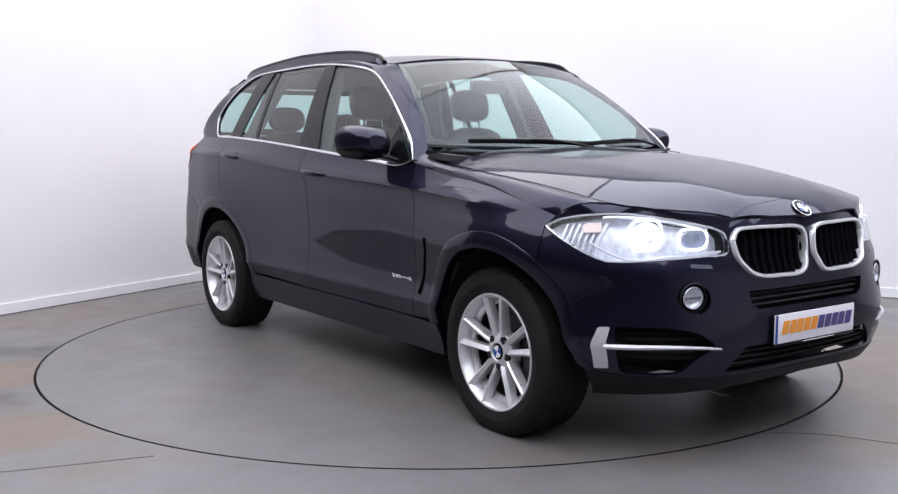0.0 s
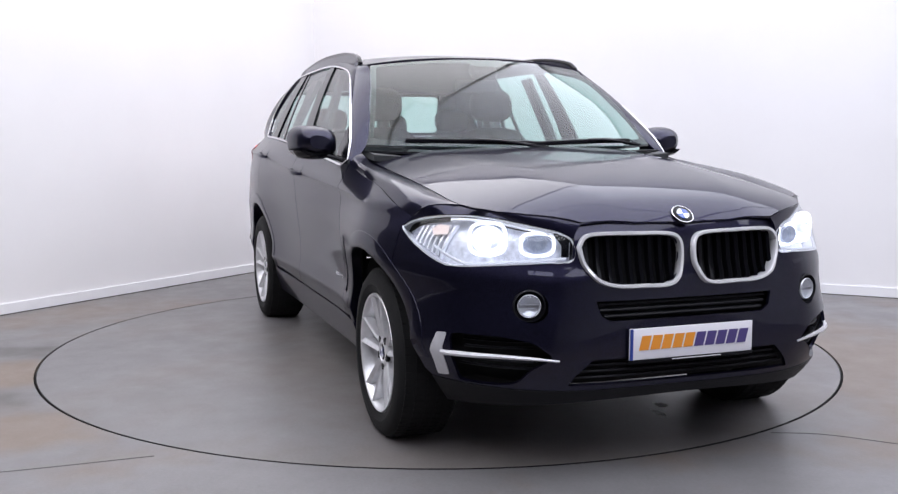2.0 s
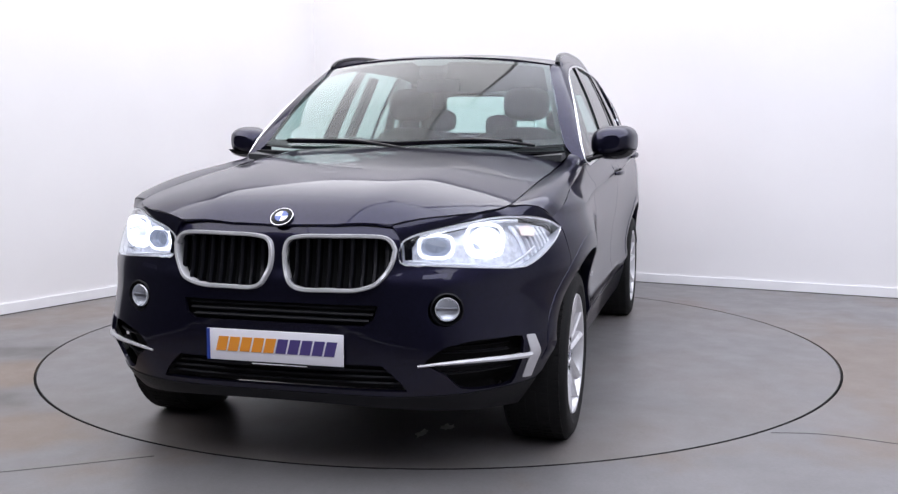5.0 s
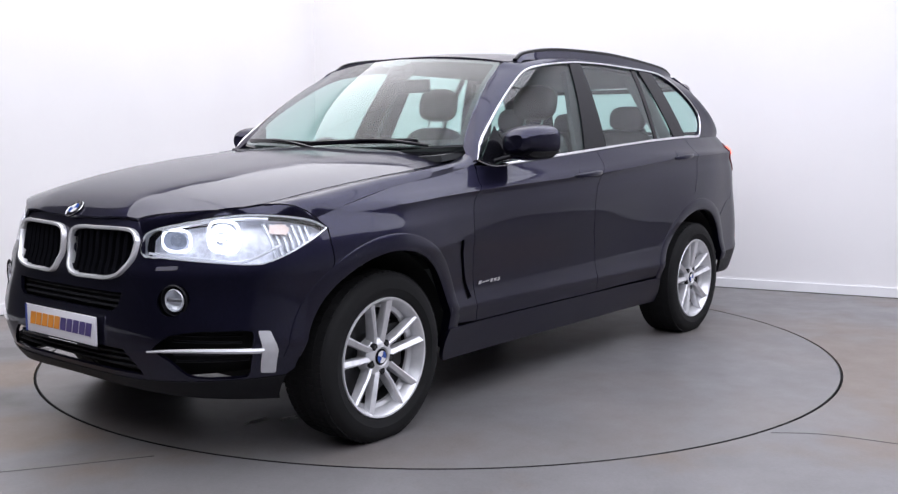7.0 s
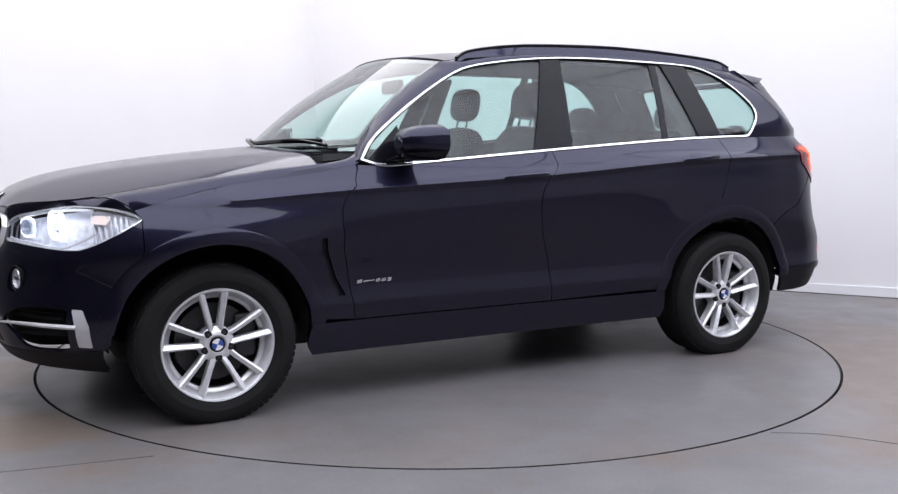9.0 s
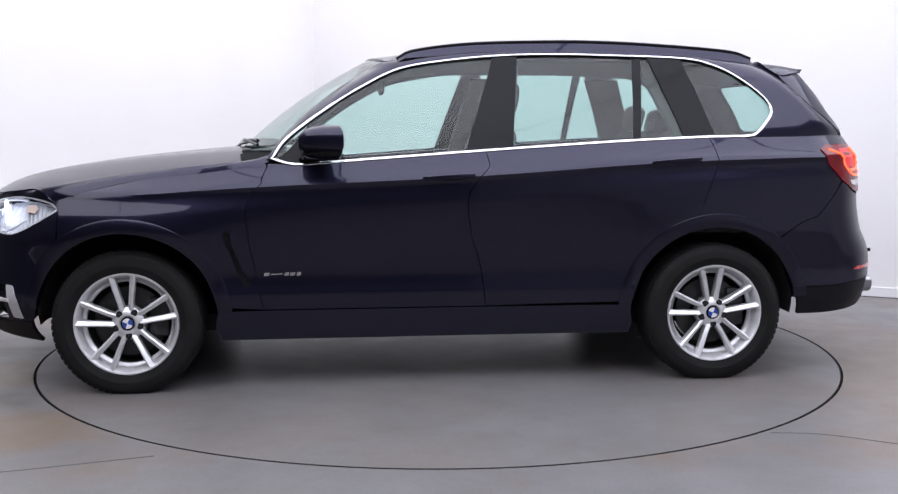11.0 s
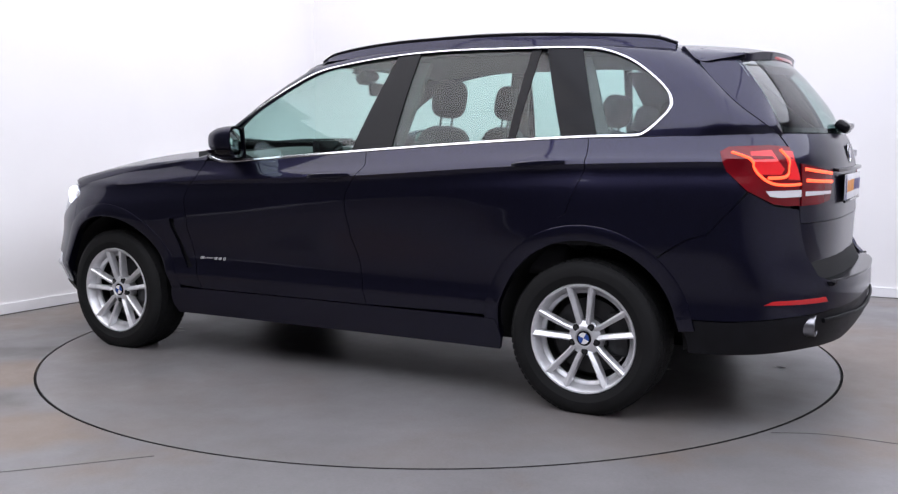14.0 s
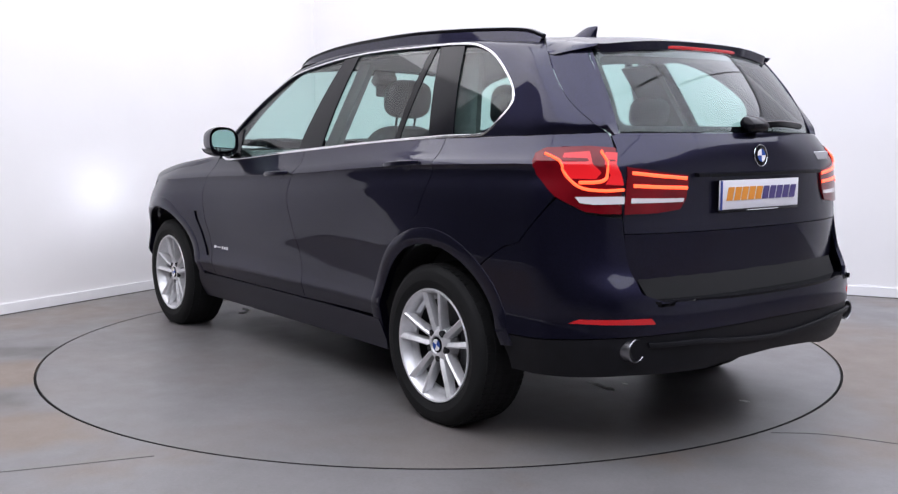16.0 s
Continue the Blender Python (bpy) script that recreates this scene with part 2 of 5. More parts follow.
def pillow(sx, sy, sz, p=3.2, m=None, n=20):
    """A stuffed, rounded block."""
    def pw(v):
        return math.copysign(abs(v) ** (2 / p), v)

    bm, rows = bmesh.new(), []
    for i in range(1, n // 2):
        a = -math.pi / 2 + math.pi * i / (n // 2)
        rows.append([bm.verts.new((sx / 2 * pw(math.cos(a)) * pw(math.cos(b)), sy / 2 * pw(math.cos(a)) * pw(math.sin(b)), sz / 2 * pw(math.sin(a)))) for b in (2 * math.pi * j / n for j in range(n))])
    for r, q in zip(rows, rows[1:]):
        for j in range(n):
            bm.faces.new((r[j], r[(j + 1) % n], q[(j + 1) % n], q[j]))
    bm.faces.new(rows[0][::-1])
    bm.faces.new(rows[-1])
    if m:
        bmesh.ops.transform(bm, matrix=m, verts=bm.verts)
    return bm


def merged(*meshes):
    bm = meshes[0]
    for other in meshes[1:]:
        data = bpy.data.meshes.new("tmp")
        other.to_mesh(data)
        bm.from_mesh(data)
        bpy.data.meshes.remove(data)
    return bm


def mirrored(bm):
    out = bm.copy()
    for v in out.verts:
        v.co.y = -v.co.y
    bmesh.ops.reverse_faces(out, faces=out.faces)
    return out


def thing(name, bm, mat, sharp=35):
    data = bpy.data.meshes.new(name)
    bm.to_mesh(data)
    bm.free()
    for p in data.polygons:
        p.use_smooth = True
    data.set_sharp_from_angle(angle=radians(sharp))
    data.materials.append(mat)
    return new(name, data)


def part(name, bm, mat, parent, label="", sharp=35):
    ob = thing(name, bm, mat, sharp)
    ob.parent = parent
    return tagged(ob, label)


def pair(name, bm, mat, parent, label="", sharp=35):
    """The same part on the car's two sides."""
    other = mirrored(bm)
    return part(name, bm, mat, parent, label, sharp), part(name, other, mat, parent, label, sharp)


def lettering(name, text, size, mat, parent, m, depth=0.002, shear=0.0, label="", width=None, bold=0.0):
    data = bpy.data.curves.new(name, "FONT")
    data.body, data.size, data.extrude, data.align_x, data.align_y, data.shear, data.offset = text, size, depth, "CENTER", "CENTER", shear, bold
    ob = new(name, data)
    bpy.context.view_layer.update()
    mesh = bpy.data.meshes.new_from_object(ob.evaluated_get(bpy.context.evaluated_depsgraph_get()))
    bpy.data.objects.remove(ob)
    if width:
        xs = [v.co.x for v in mesh.vertices]
        k = width / (max(xs) - min(xs))
        mesh.transform(Matrix.Diagonal((k, 1, 1, 1)))
    mesh.transform(m)
    mesh.materials.clear()
    mesh.materials.append(mat)
    out = new(name, mesh)
    out.parent = parent
    return tagged(out, label)


# ---- the studio room ----
CORNER = Vector((-1.24, 3.95, 0))
LEFT_DIR, RIGHT_DIR = Vector((-0.524, -0.852, 0)), Vector((0.899, -0.438, 0))
A_END, B_END = CORNER + LEFT_DIR * 13.0, CORNER + RIGHT_DIR * 12.0
FAR_END = A_END + (B_END - CORNER)
TABLE_R = 2.267


def wall_material():
    mat = material("white_painted_plaster", (0.80, 0.79, 0.80), 0.75, vary=0.02, scale=1.2, bump=0.12, bump_scale=70)
    return mat


def floor_material(name, stain, shade=1.0):
    """Grey floor paint, scuffed and brown-stained in large blotches."""
    mat = material(name, (0.17, 0.165, 0.17), 0.42)
    n, l = links(mat)
    b = n["Principled BSDF"]
    co = n.new("ShaderNodeTexCoord")

    def noise_node(scale, detail, rough=0.6):
        t = n.new("ShaderNodeTexNoise")
        t.inputs["Scale"].default_value, t.inputs["Detail"].default_value, t.inputs["Roughness"].default_value = scale, detail, rough
        l.new(co.outputs["Object"], t.inputs["Vector"])
        return t

    def ramp(t, lo, hi, c0, c1):
        r = n.new("ShaderNodeValToRGB")
        r.color_ramp.elements[0].position, r.color_ramp.elements[1].position = lo, hi
        r.color_ramp.elements[0].color, r.color_ramp.elements[1].color = c0, c1
        l.new(t.outputs["Fac"], r.inputs["Fac"])
        return r

    def mix(fac, a, c, kind="MIX"):
        m = n.new("ShaderNodeMix")
        m.data_type, m.blend_type = "RGBA", kind
        if isinstance(fac, float):
            m.inputs["Factor"].default_value = fac
        else:
            l.new(fac, m.inputs["Factor"])
        for sock, v in ((m.inputs[6], a), (m.inputs[7], c)):
            if isinstance(v, tuple):
                sock.default_value = v
            else:
                l.new(v, sock)
        return m.outputs[2]

    k = shade
    base = ramp(noise_node(2.2, 6), 0.3, 0.72, (0.150 * k, 0.143 * k, 0.145 * k, 1), (0.190 * k, 0.183 * k, 0.188 * k, 1))
    fine = ramp(noise_node(70, 6), 0.25, 0.75, (0.86, 0.86, 0.86, 1), (1.08, 1.08, 1.08, 1))
    blot = ramp(noise_node(0.62, 7, 0.62), 0.47, 0.60, (0, 0, 0, 1), (stain, stain, stain, 1))
    brown = mix(blot.outputs["Color"], base.outputs["Color"], (0.185 * k, 0.142 * k, 0.112 * k, 1))
    if name.endswith("stained"):
        # a worn, brown area of floor beside the table, with ragged edges
        for cx, cy, sx, sy, lo, hi, col in WORN:
            mp = n.new("ShaderNodeMapping")
            mp.inputs["Location"].default_value = (-cx / sx, -cy / sy, 0)
            mp.inputs["Scale"].default_value = (1 / sx, 1 / sy, 0)
            l.new(co.outputs["Object"], mp.inputs["Vector"])
            ln = n.new("ShaderNodeVectorMath")
            ln.operation = "LENGTH"
            l.new(mp.outputs["Vector"], ln.inputs[0])
            ad = n.new("ShaderNodeMath")
            ad.operation = "MULTIPLY_ADD"
            ad.inputs[1].default_value = 1.6
            l.new(noise_node(2.3 + cx * 0.2, 6).outputs["Fac"], ad.inputs[0])
            l.new(ln.outputs["Value"], ad.inputs[2])
            mr = n.new("ShaderNodeMapRange")
            mr.inputs["From Min"].default_value, mr.inputs["From Max"].default_value = lo, hi
            mr.inputs["To Min"].default_value, mr.inputs["To Max"].default_value = 0.85, 0.0
            l.new(ad.outputs[0], mr.inputs["Value"])
            brown = mix(mr.outputs["Result"], brown, col)
    out = mix(1.0, brown, fine.outputs["Color"], "MULTIPLY")
    l.new(out, b.inputs["Base Color"])
    rr = n.new("ShaderNodeMapRange")
    rr.inputs["To Min"].default_value, rr.inputs["To Max"].default_value = 0.26, 0.52
    l.new(noise_node(5, 8).outputs["Fac"], rr.inputs["Value"])
    l.new(rr.outputs["Result"], b.inputs["Roughness"])
    bp = n.new("ShaderNodeBump")
    bp.inputs["Strength"].default_value, bp.inputs["Distance"].default_value = 0.10, 0.003
    l.new(noise_node(120, 4).outputs["Fac"], bp.inputs["Height"])
    l.new(bp.outputs["Normal"], b.inputs["Normal"])
    return mat


WORN = [(-2.35, -0.78, 0.70, 0.42, 1.30, 1.75, (0.175, 0.128, 0.094, 1)), (-1.95, -1.80, 0.75, 0.36, 1.30, 1.70, (0.170, 0.128, 0.098, 1)), (-2.55, -0.25, 0.80, 0.24, 1.25, 1.55, (0.075, 0.070, 0.068, 1)), (-2.25, -1.30, 0.60, 0.30, 1.25, 1.6, (0.080, 0.074, 0.071, 1))]
WALL = wall_material()
JOINT_AND_GAP = material("dirty_joint_and_shadow_gap", (0.07, 0.068, 0.066), 0.8, vary=0.3, scale=30)
# unlit studio put into the colour of unseen walls, for darker car reflections
DARK_WALL = material("unlit_wall_darkened", (0.05, 0.05, 0.055), 0.85, vary=0.1, scale=2, bump=0.1, bump_scale=70)
# tone of the unseen east wall, set for reflections in the rear quarter
GREY_WALL = material("unseen_wall_grey", (0.60, 0.60, 0.61), 0.8, vary=0.05, scale=2, bump=0.1, bump_scale=70)
FLOOR = floor_material("grey_floor_paint_stained", 0.75, 0.90)
TABLE = floor_material("grey_turntable_paint", 0.28, 0.90)
CEILING = material("off_white_ceiling", (0.62, 0.62, 0.63), 0.9, vary=0.03, scale=3)
SKIRTING = material("white_gloss_skirting", (0.82, 0.82, 0.84), 0.4, vary=0.03, scale=5)


def slab(a, b, z0, z1, out, thick):
    """A wall from a to b, its inner face on the line, its thickness outwards."""
    bm = bmesh.new()
    vs = []
    for z in (z0, z1):
        for p in (a, b, b + out * thick, a + out * thick):
            vs.append(bm.verts.new((p.x, p.y, z)))
    for f in ((0, 1, 2, 3), (4, 5, 6, 7), (0, 1, 5, 4), (1, 2, 6, 5), (2, 3, 7, 6), (3, 0, 4, 7)):
        bm.faces.new([vs[i] for i in f])
    bmesh.ops.recalc_face_normals(bm, faces=bm.faces)
    return bm


def build_room():
    mid = (A_END + B_END) / 2
    # past 4.6 m the west wall is darkened in colour to read as unlit
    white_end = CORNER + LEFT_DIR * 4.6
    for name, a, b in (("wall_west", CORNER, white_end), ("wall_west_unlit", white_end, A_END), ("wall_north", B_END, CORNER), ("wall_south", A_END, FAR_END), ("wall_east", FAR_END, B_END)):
        d = (b - a).normalized()
        out = Vector((d.y, -d.x, 0))
        if out.dot(mid - a) > 0:
            out = -out
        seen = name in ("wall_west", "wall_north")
        tagged(thing(name, slab(a, b, -0.1, ROOM_H, out, 0.2), WALL if seen else GREY_WALL if name == "wall_east" else DARK_WALL), "plain white painted studio wall" if seen else "unseen studio wall, toned to shape the car's reflections", "wall", kind="structure")
        # skirting stands 14 mm proud of the wall
        sk = slab(a, b, 0.0, 0.078, -out, 0.014)
        tagged(thing("baseboard", sk, SKIRTING), "low white painted skirting board along the wall", "baseboard", kind="structure")
        if seen:
            # dark strip paints in the shadow gap between skirting and floor
            tagged(thing("trim", slab(a, b, 0.0, 0.006, -out, 0.018), JOINT_AND_GAP), "thin dark strip standing for the shadow gap under the skirting", "trim", kind="structure")
    # floor with a round opening for the table
    n = 128
    ring_in, ring_out = [], []
    corners = [CORNER, A_END, FAR_END, B_END]
    for i in range(n):
        a = 2 * math.pi * i / n
        d = Vector((math.cos(a), math.sin(a), 0))
        far = 1e9
        for p, q in zip(corners, corners[1:] + corners[:1]):
            e = q - p
            den = d.x * e.y - d.y * e.x
            if abs(den) > 1e-9:
                k = (p.x * e.y - p.y * e.x) / den
                s = (p.x * d.y - p.y * d.x) / den
                if k > 0 and -1e-6 <= s <= 1 + 1e-6:
                    far = min(far, k)
        ring_in.append(d * (TABLE_R + 0.012))
        ring_out.append(d * (far + 0.25))
    low = [p - Vector((0, 0, 0.12)) for p in ring_in]
    tagged(thing("floor", loft([low, ring_in, ring_out], closed=True, flip=True), FLOOR), "grey painted concrete floor with brown stains", "floor", kind="structure")
    for pts in (((-2.6, -2.56), (-1.64, -2.29), (-1.12, -2.11)), ((1.40, -1.83), (1.62, -1.86), (1.95, -2.03), (2.6, -2.3))):
        crack = tube([(x, y, 0.0005) for x, y in spline(pts, 20)], [(-0.004, -0.002), (0.004, -0.002), (0.003, 0.0008), (-0.003, 0.0008)])
        tagged(thing("floor_joint", crack, JOINT_AND_GAP), "thin dark joint line in the painted floor", "floor joint", kind="structure")
    bm = bmesh.new()
    bmesh.ops.create_circle(bm, cap_ends=True, segments=64, radius=TABLE_R + 0.05)
    bmesh.ops.translate(bm, vec=(0, 0, -0.12), verts=bm.verts)
    tagged(thing("floor_pit", bm, DARK_VOID), "dark shallow pit under the turntable", "pit", kind="structure")
    bm = bmesh.new()
    bm.faces.new([bm.verts.new((p.x * 1.04, p.y * 1.04, ROOM_H)) for p in corners])
    bmesh.ops.recalc_face_normals(bm, faces=bm.faces)
    shell(bm, 0.1)
    tagged(thing("ceiling", bm, CEILING), "plain off-white studio ceiling", "ceiling", kind="structure")


LIGHT_FIELD = material("lit_ceiling_diffuser", (0.9, 0.9, 0.9), 0.5, emit=(1, 0.98, 1.0), glow=1.2)


def build_lights():
    for i in range(3):
        for j in range(3):
            p = CORNER + LEFT_DIR * (1.62 + 3.1 * i) + RIGHT_DIR * (1.62 + 3.1 * j)
            base = tagged(new("ceiling_light"), "large square white studio softbox hung under the ceiling", "ceiling light", "studio softboxes")
            base.matrix_world = pose(p.x, p.y, ROOM_H - 0.02, 0, 0, -26)
            h = PANEL / 2 + 0.006
            rim = tube([(h, h, 0), (-h, h, 0), (-h, -h, 0), (h, -h, 0)], [(-0.006, -0.05), (0.006, -0.05), (0.006, 0.0), (-0.006, 0.0)], closed=True)
            part("frame", rim, SKIRTING, base)
            part("diffuser", rounded_box(PANEL, PANEL, 0.02, 0, m=Matrix.Translation((0, 0, -0.02))), LIGHT_FIELD, base)
            area_lamp("studio_light", p.x, p.y, ROOM_H - 0.06, PANEL - 0.02, PANEL - 0.02, 48.5, -26, (0.955, 0.955, 1.045) if j == 0 else (0.905, 0.955, 1.16))


PANEL = 3.07
build_room()
build_lights()


# ---- turntable ----
def build_turntable():
    base = tagged(new("turntable"), "round grey painted floor turntable carrying the car", "turntable")
    prof = [(0.0005, 0.0), (0.6, 0.0), (1.4, 0.0), (TABLE_R - 0.003, 0.0)]
    part("disc", lathe(prof, 128, "z"), TABLE, base)
    # added black liner over the disc side, standing for shade in the gap
    part("gap_liner", lathe([(TABLE_R - 0.003, 0.0), (TABLE_R + 0.001, -0.001), (TABLE_R + 0.001, -0.02), (TABLE_R + 0.011, -0.02)], 128, "z"), RUBBER, base, "added black liner that holds the gap round the turntable dark")
    rng = random.Random(4)
    for x, y, r, k in ((-1.33, -0.01, 0.10, 0.32), (-1.37, -0.14, 0.02, 0.5), (-1.94, -0.34, 0.028, 0.6), (1.78, 0.42, 0.06, 0.4), (1.67, 0.50, 0.05, 0.5)):
        bm = bmesh.new()
        pts = []
        for i in range(18):
            a = 2 * math.pi * i / 18
            rr = r * (0.55 + 0.75 * rng.random())
            pts.append(bm.verts.new((x + rr * math.cos(a), y + rr * k * math.sin(a), 0.0025)))
        hub = bm.verts.new((x, y, 0.003))
        for p, q in zip(pts, pts[1:] + pts[:1]):
            bm.faces.new((hub, p, q))
        for p in pts:
            p.co.z = 0.0015
        part("paint_chip", bm, CHIP, base, "pale bare patch where floor paint has worn away")
    return base


CHIP = material("bare_pale_concrete", (0.66, 0.65, 0.64), 0.7, vary=0.2, scale=20)
turntable = build_turntable()


# ---- the car: forms, with x ahead, y to its left, origin on the floor midway between the axles ----
car = tagged(new("car"), "dark navy metallic five-door estate off-roader with lit lamps on the turntable", "car")
AXLE, WHEEL_Z, ARCH_R, ARCH_Z = 1.4665, 0.345, 0.440, 0.358
front_x = smooth_fn([0.20, 0.28, 0.36, 0.46, 0.58, 0.68, 0.735, 0.778, 0.88, 0.95, 1.02, 1.10], [2.17, 2.27, 2.315, 2.33, 2.326, 2.318, 2.314, 2.298, 2.284, 2.25, 2.16, 2.0])
rear_x = smooth_fn([0.22, 0.30, 0.40, 0.55, 0.62, 0.66, 0.70, 0.76, 0.92, 1.10, 1.20, 1.27], [-2.40, -2.47, -2.52, -2.535, -2.531, -2.519, -2.500, -2.470, -2.446, -2.44, -2.42, -2.385])
half_w = smooth_fn([0.20, 0.30, 0.38, 0.44, 0.4725, 0.52, 0.57, 0.63, 0.72, 0.80, 0.88, 0.95, 1.00, 1.03, 1.05, 1.066, 1.09, 1.12, 1.17, 1.27], [0.86, 0.888, 0.905, 0.917, 0.9255, 0.917, 0.9135, 0.9170, 0.9295, 0.9420, 0.9530, 0.9575, 0.9545, 0.9545, 0.9615, 0.9550, 0.938, 0.920, 0.895, 0.850])
belt_k = smooth_fn([-2.3, -2.0, -1.66, -1.0, -0.3, 0.73, 1.2], [0.93, 0.955, 0.985, 0.993, 1.0, 0.985, 0.975])
FL, RL = 0.88, 0.45
rear_n = smooth_fn([0.5, 0.65, 0.95, 1.27], [3.0, 3.0, 3.0, 2.8])
front_n = smooth_fn([0.3, 0.5, 0.7, 1.0], [3.9, 3.9, 3.15, 2.65])


crease = smooth_fn([-2.1, -1.3, -0.2, 0.8, 1.3, 1.8], [1.145, 1.12, 1.05, 1.005, 0.975, 0.93])


def width_at(x, z):
    """Half the width, with a crease that rises along the flank."""
    k = min(1, max(0, (z - 0.75) / 0.35))
    bulge = (0.082 * math.exp(-(((x - AXLE) / 0.45) ** 2)) + 0.052 * math.exp(-(((x + AXLE) / 0.50) ** 2))) * min(1, max(0, 1.5 * (1 - abs(z - 0.62) / 0.47)))
    low = z - (crease(x) - 1.05) * min(1, max(0, (1.25 - z) / 0.11)) * min(1, max(0, (z - 0.6) / 0.3))
    return half_w(low) * (1 + k * (belt_k(x) - 1)) + bulge


def flank_x(q, z):
    """The place along the flank by which the crease rises."""
    xf, xr = front_x(z) - FL, rear_x(z) + RL
    return xf + (xr - xf) * min(1.0, max(0.0, abs(q) - 1))


def level(q, z):
    """The height of a flank point as if the crease ran level."""
    return z - (crease(flank_x(q, z)) - 1.05) * min(1, max(0, (1.25 - z) / 0.11)) * min(1, max(0, (z - 0.6) / 0.3))


def flank(q, h):
    """The skin by its levelled height, so that panel rows follow the crease."""
    lo, hi = h - 0.16, h + 0.16
    for _ in range(24):
        z = (lo + hi) / 2
        if level(q, z) < h:
            lo = z
        else:
            hi = z
    return skin(q, (lo + hi) / 2)


def skin(q, z):
    """The lower body: q 0 to 1 round the front corner, 1 to 2 along the flank, 2 to 3 round the rear corner; below 0 on the other side."""
    s, q = (1, q) if q >= 0 else (-1, -q)
    xf, xr = front_x(z) - FL, rear_x(z) + RL
    if q < 1:
        f = q * math.pi / 2
        x = xf + FL * math.cos(f)
        return (x, s * width_at(xf, z) * math.sin(f) ** (2 / front_n(z)), z)
    if q <= 2:
        x = xf + (xr - xf) * (q - 1)
        return (x, s * width_at(x, z), z)
    f = (3 - q) * math.pi / 2
    return (xr - RL * math.cos(f), s * width_at(xr, z) * max(0, math.sin(f)) ** (2 / rear_n(z)), z)


def q_x(x, z):
    xf, xr = front_x(z) - FL, rear_x(z) + RL
    if x > xf:
        return math.acos(min(1, (x - xf) / FL)) / (math.pi / 2)
    if x >= xr:
        return 1 + (x - xf) / (xr - xf)
    return 3 - math.acos(min(1, (xr - x) / RL)) / (math.pi / 2)


def q_f(y, z):
    """q of a front point by its distance from the middle."""
    w = width_at(front_x(z) - FL, z)
    return math.copysign(math.asin(min(1, abs(y) / w) ** (front_n(z) / 2)) / (math.pi / 2), y)


def q_r(y, z):
    w = width_at(rear_x(z) + RL, z)
    return 3 - math.asin(min(1, abs(y) / w) ** (rear_n(z) / 2)) / (math.pi / 2)


def lift(place, d):
    """The surface place, moved d along its normal."""

    def out(a, b):
        p = Vector(place(a, b))
        e = 0.004
        n = (Vector(place(a + e, b)) - Vector(place(a - e, b))).cross(Vector(place(a, b + e)) - Vector(place(a, b - e)))
        if n.length < 1e-12:
            return p
        n.normalize()
        if n.dot(Vector((p.x * 0.3, p.y, 0.2 * (p.z - 0.6)))) < 0:
            n = -n
        return p + n * d

    return out


def side(x, z):
    return skin(q_x(x, z), z)


def upper(x, z):
    """The glazed flank above the belt."""
    d = z - 1.16
    return (x, 0.893 * belt_k(x) - 0.30 * d - 0.26 * d * max(d, 0), z)


bonnet_mid = smooth_fn([0.80, 1.07, 1.5, 1.87, 2.05, 2.20, 2.29], [1.210, 1.190, 1.148, 1.096, 1.058, 1.000, 0.924])
bonnet_edge_y = smooth_fn([0.80, 1.2, 1.6, 1.9, 2.05, 2.15], [0.80, 0.795, 0.765, 0.72, 0.675, 0.61])


def bonnet(x, y):
    a = abs(y)
    ridge = 0.30 + (2.2 - x) * 0.20
    z = bonnet_mid(x) - 0.075 * a * a - 0.11 * max(0.0, a - ridge) - 0.10 * max(0.0, a - 0.55) ** 2
    return (x, y, z)


def screen(y, v):
    """The windscreen, v from the scuttle to the roof."""
    a = abs(y)
    w = 0.84 - 0.195 * v
    s = (a / w) ** 2
    x = (1.0 - 0.28 * s) * (1 - v) + (0.29 - 0.09 * s) * v + 0.03 * math.sin(math.pi * v)
    z = (1.175 + 0.03 * s) * (1 - v) + (1.672 - 0.045 * s) * v + 0.02 * math.sin(math.pi * v)
    return (x, y, z)


roof_mid = smooth_fn([-2.16, -1.95, -1.5, -0.9, -0.4, 0.0, 0.29], [1.632, 1.665, 1.700, 1.724, 1.724, 1.708, 1.674])
roof_y = smooth_fn([-2.16, -1.85, -1.2, -0.4, 0.2], [0.56, 0.585, 0.625, 0.64, 0.645])


def roof(x, y):
    return (x, y, roof_mid(x) - 0.045 * (abs(y) / roof_y(x)) ** 2.6)


glass_x = smooth_fn([1.24, 1.34, 1.49, 1.60, 1.66], [-2.395, -2.35, -2.24, -2.135, -2.06])


def backlight(y, z):
    a = abs(y)
    return (glass_x(z) + 0.36 * a * a + 0.12 * max(0, a - 0.5) ** 2, y, z)


def both(poly):
    """The outline with its mirror image, for a piece that runs over the middle."""
    return list(poly) + [(-a, b) for a, b in reversed(poly)]


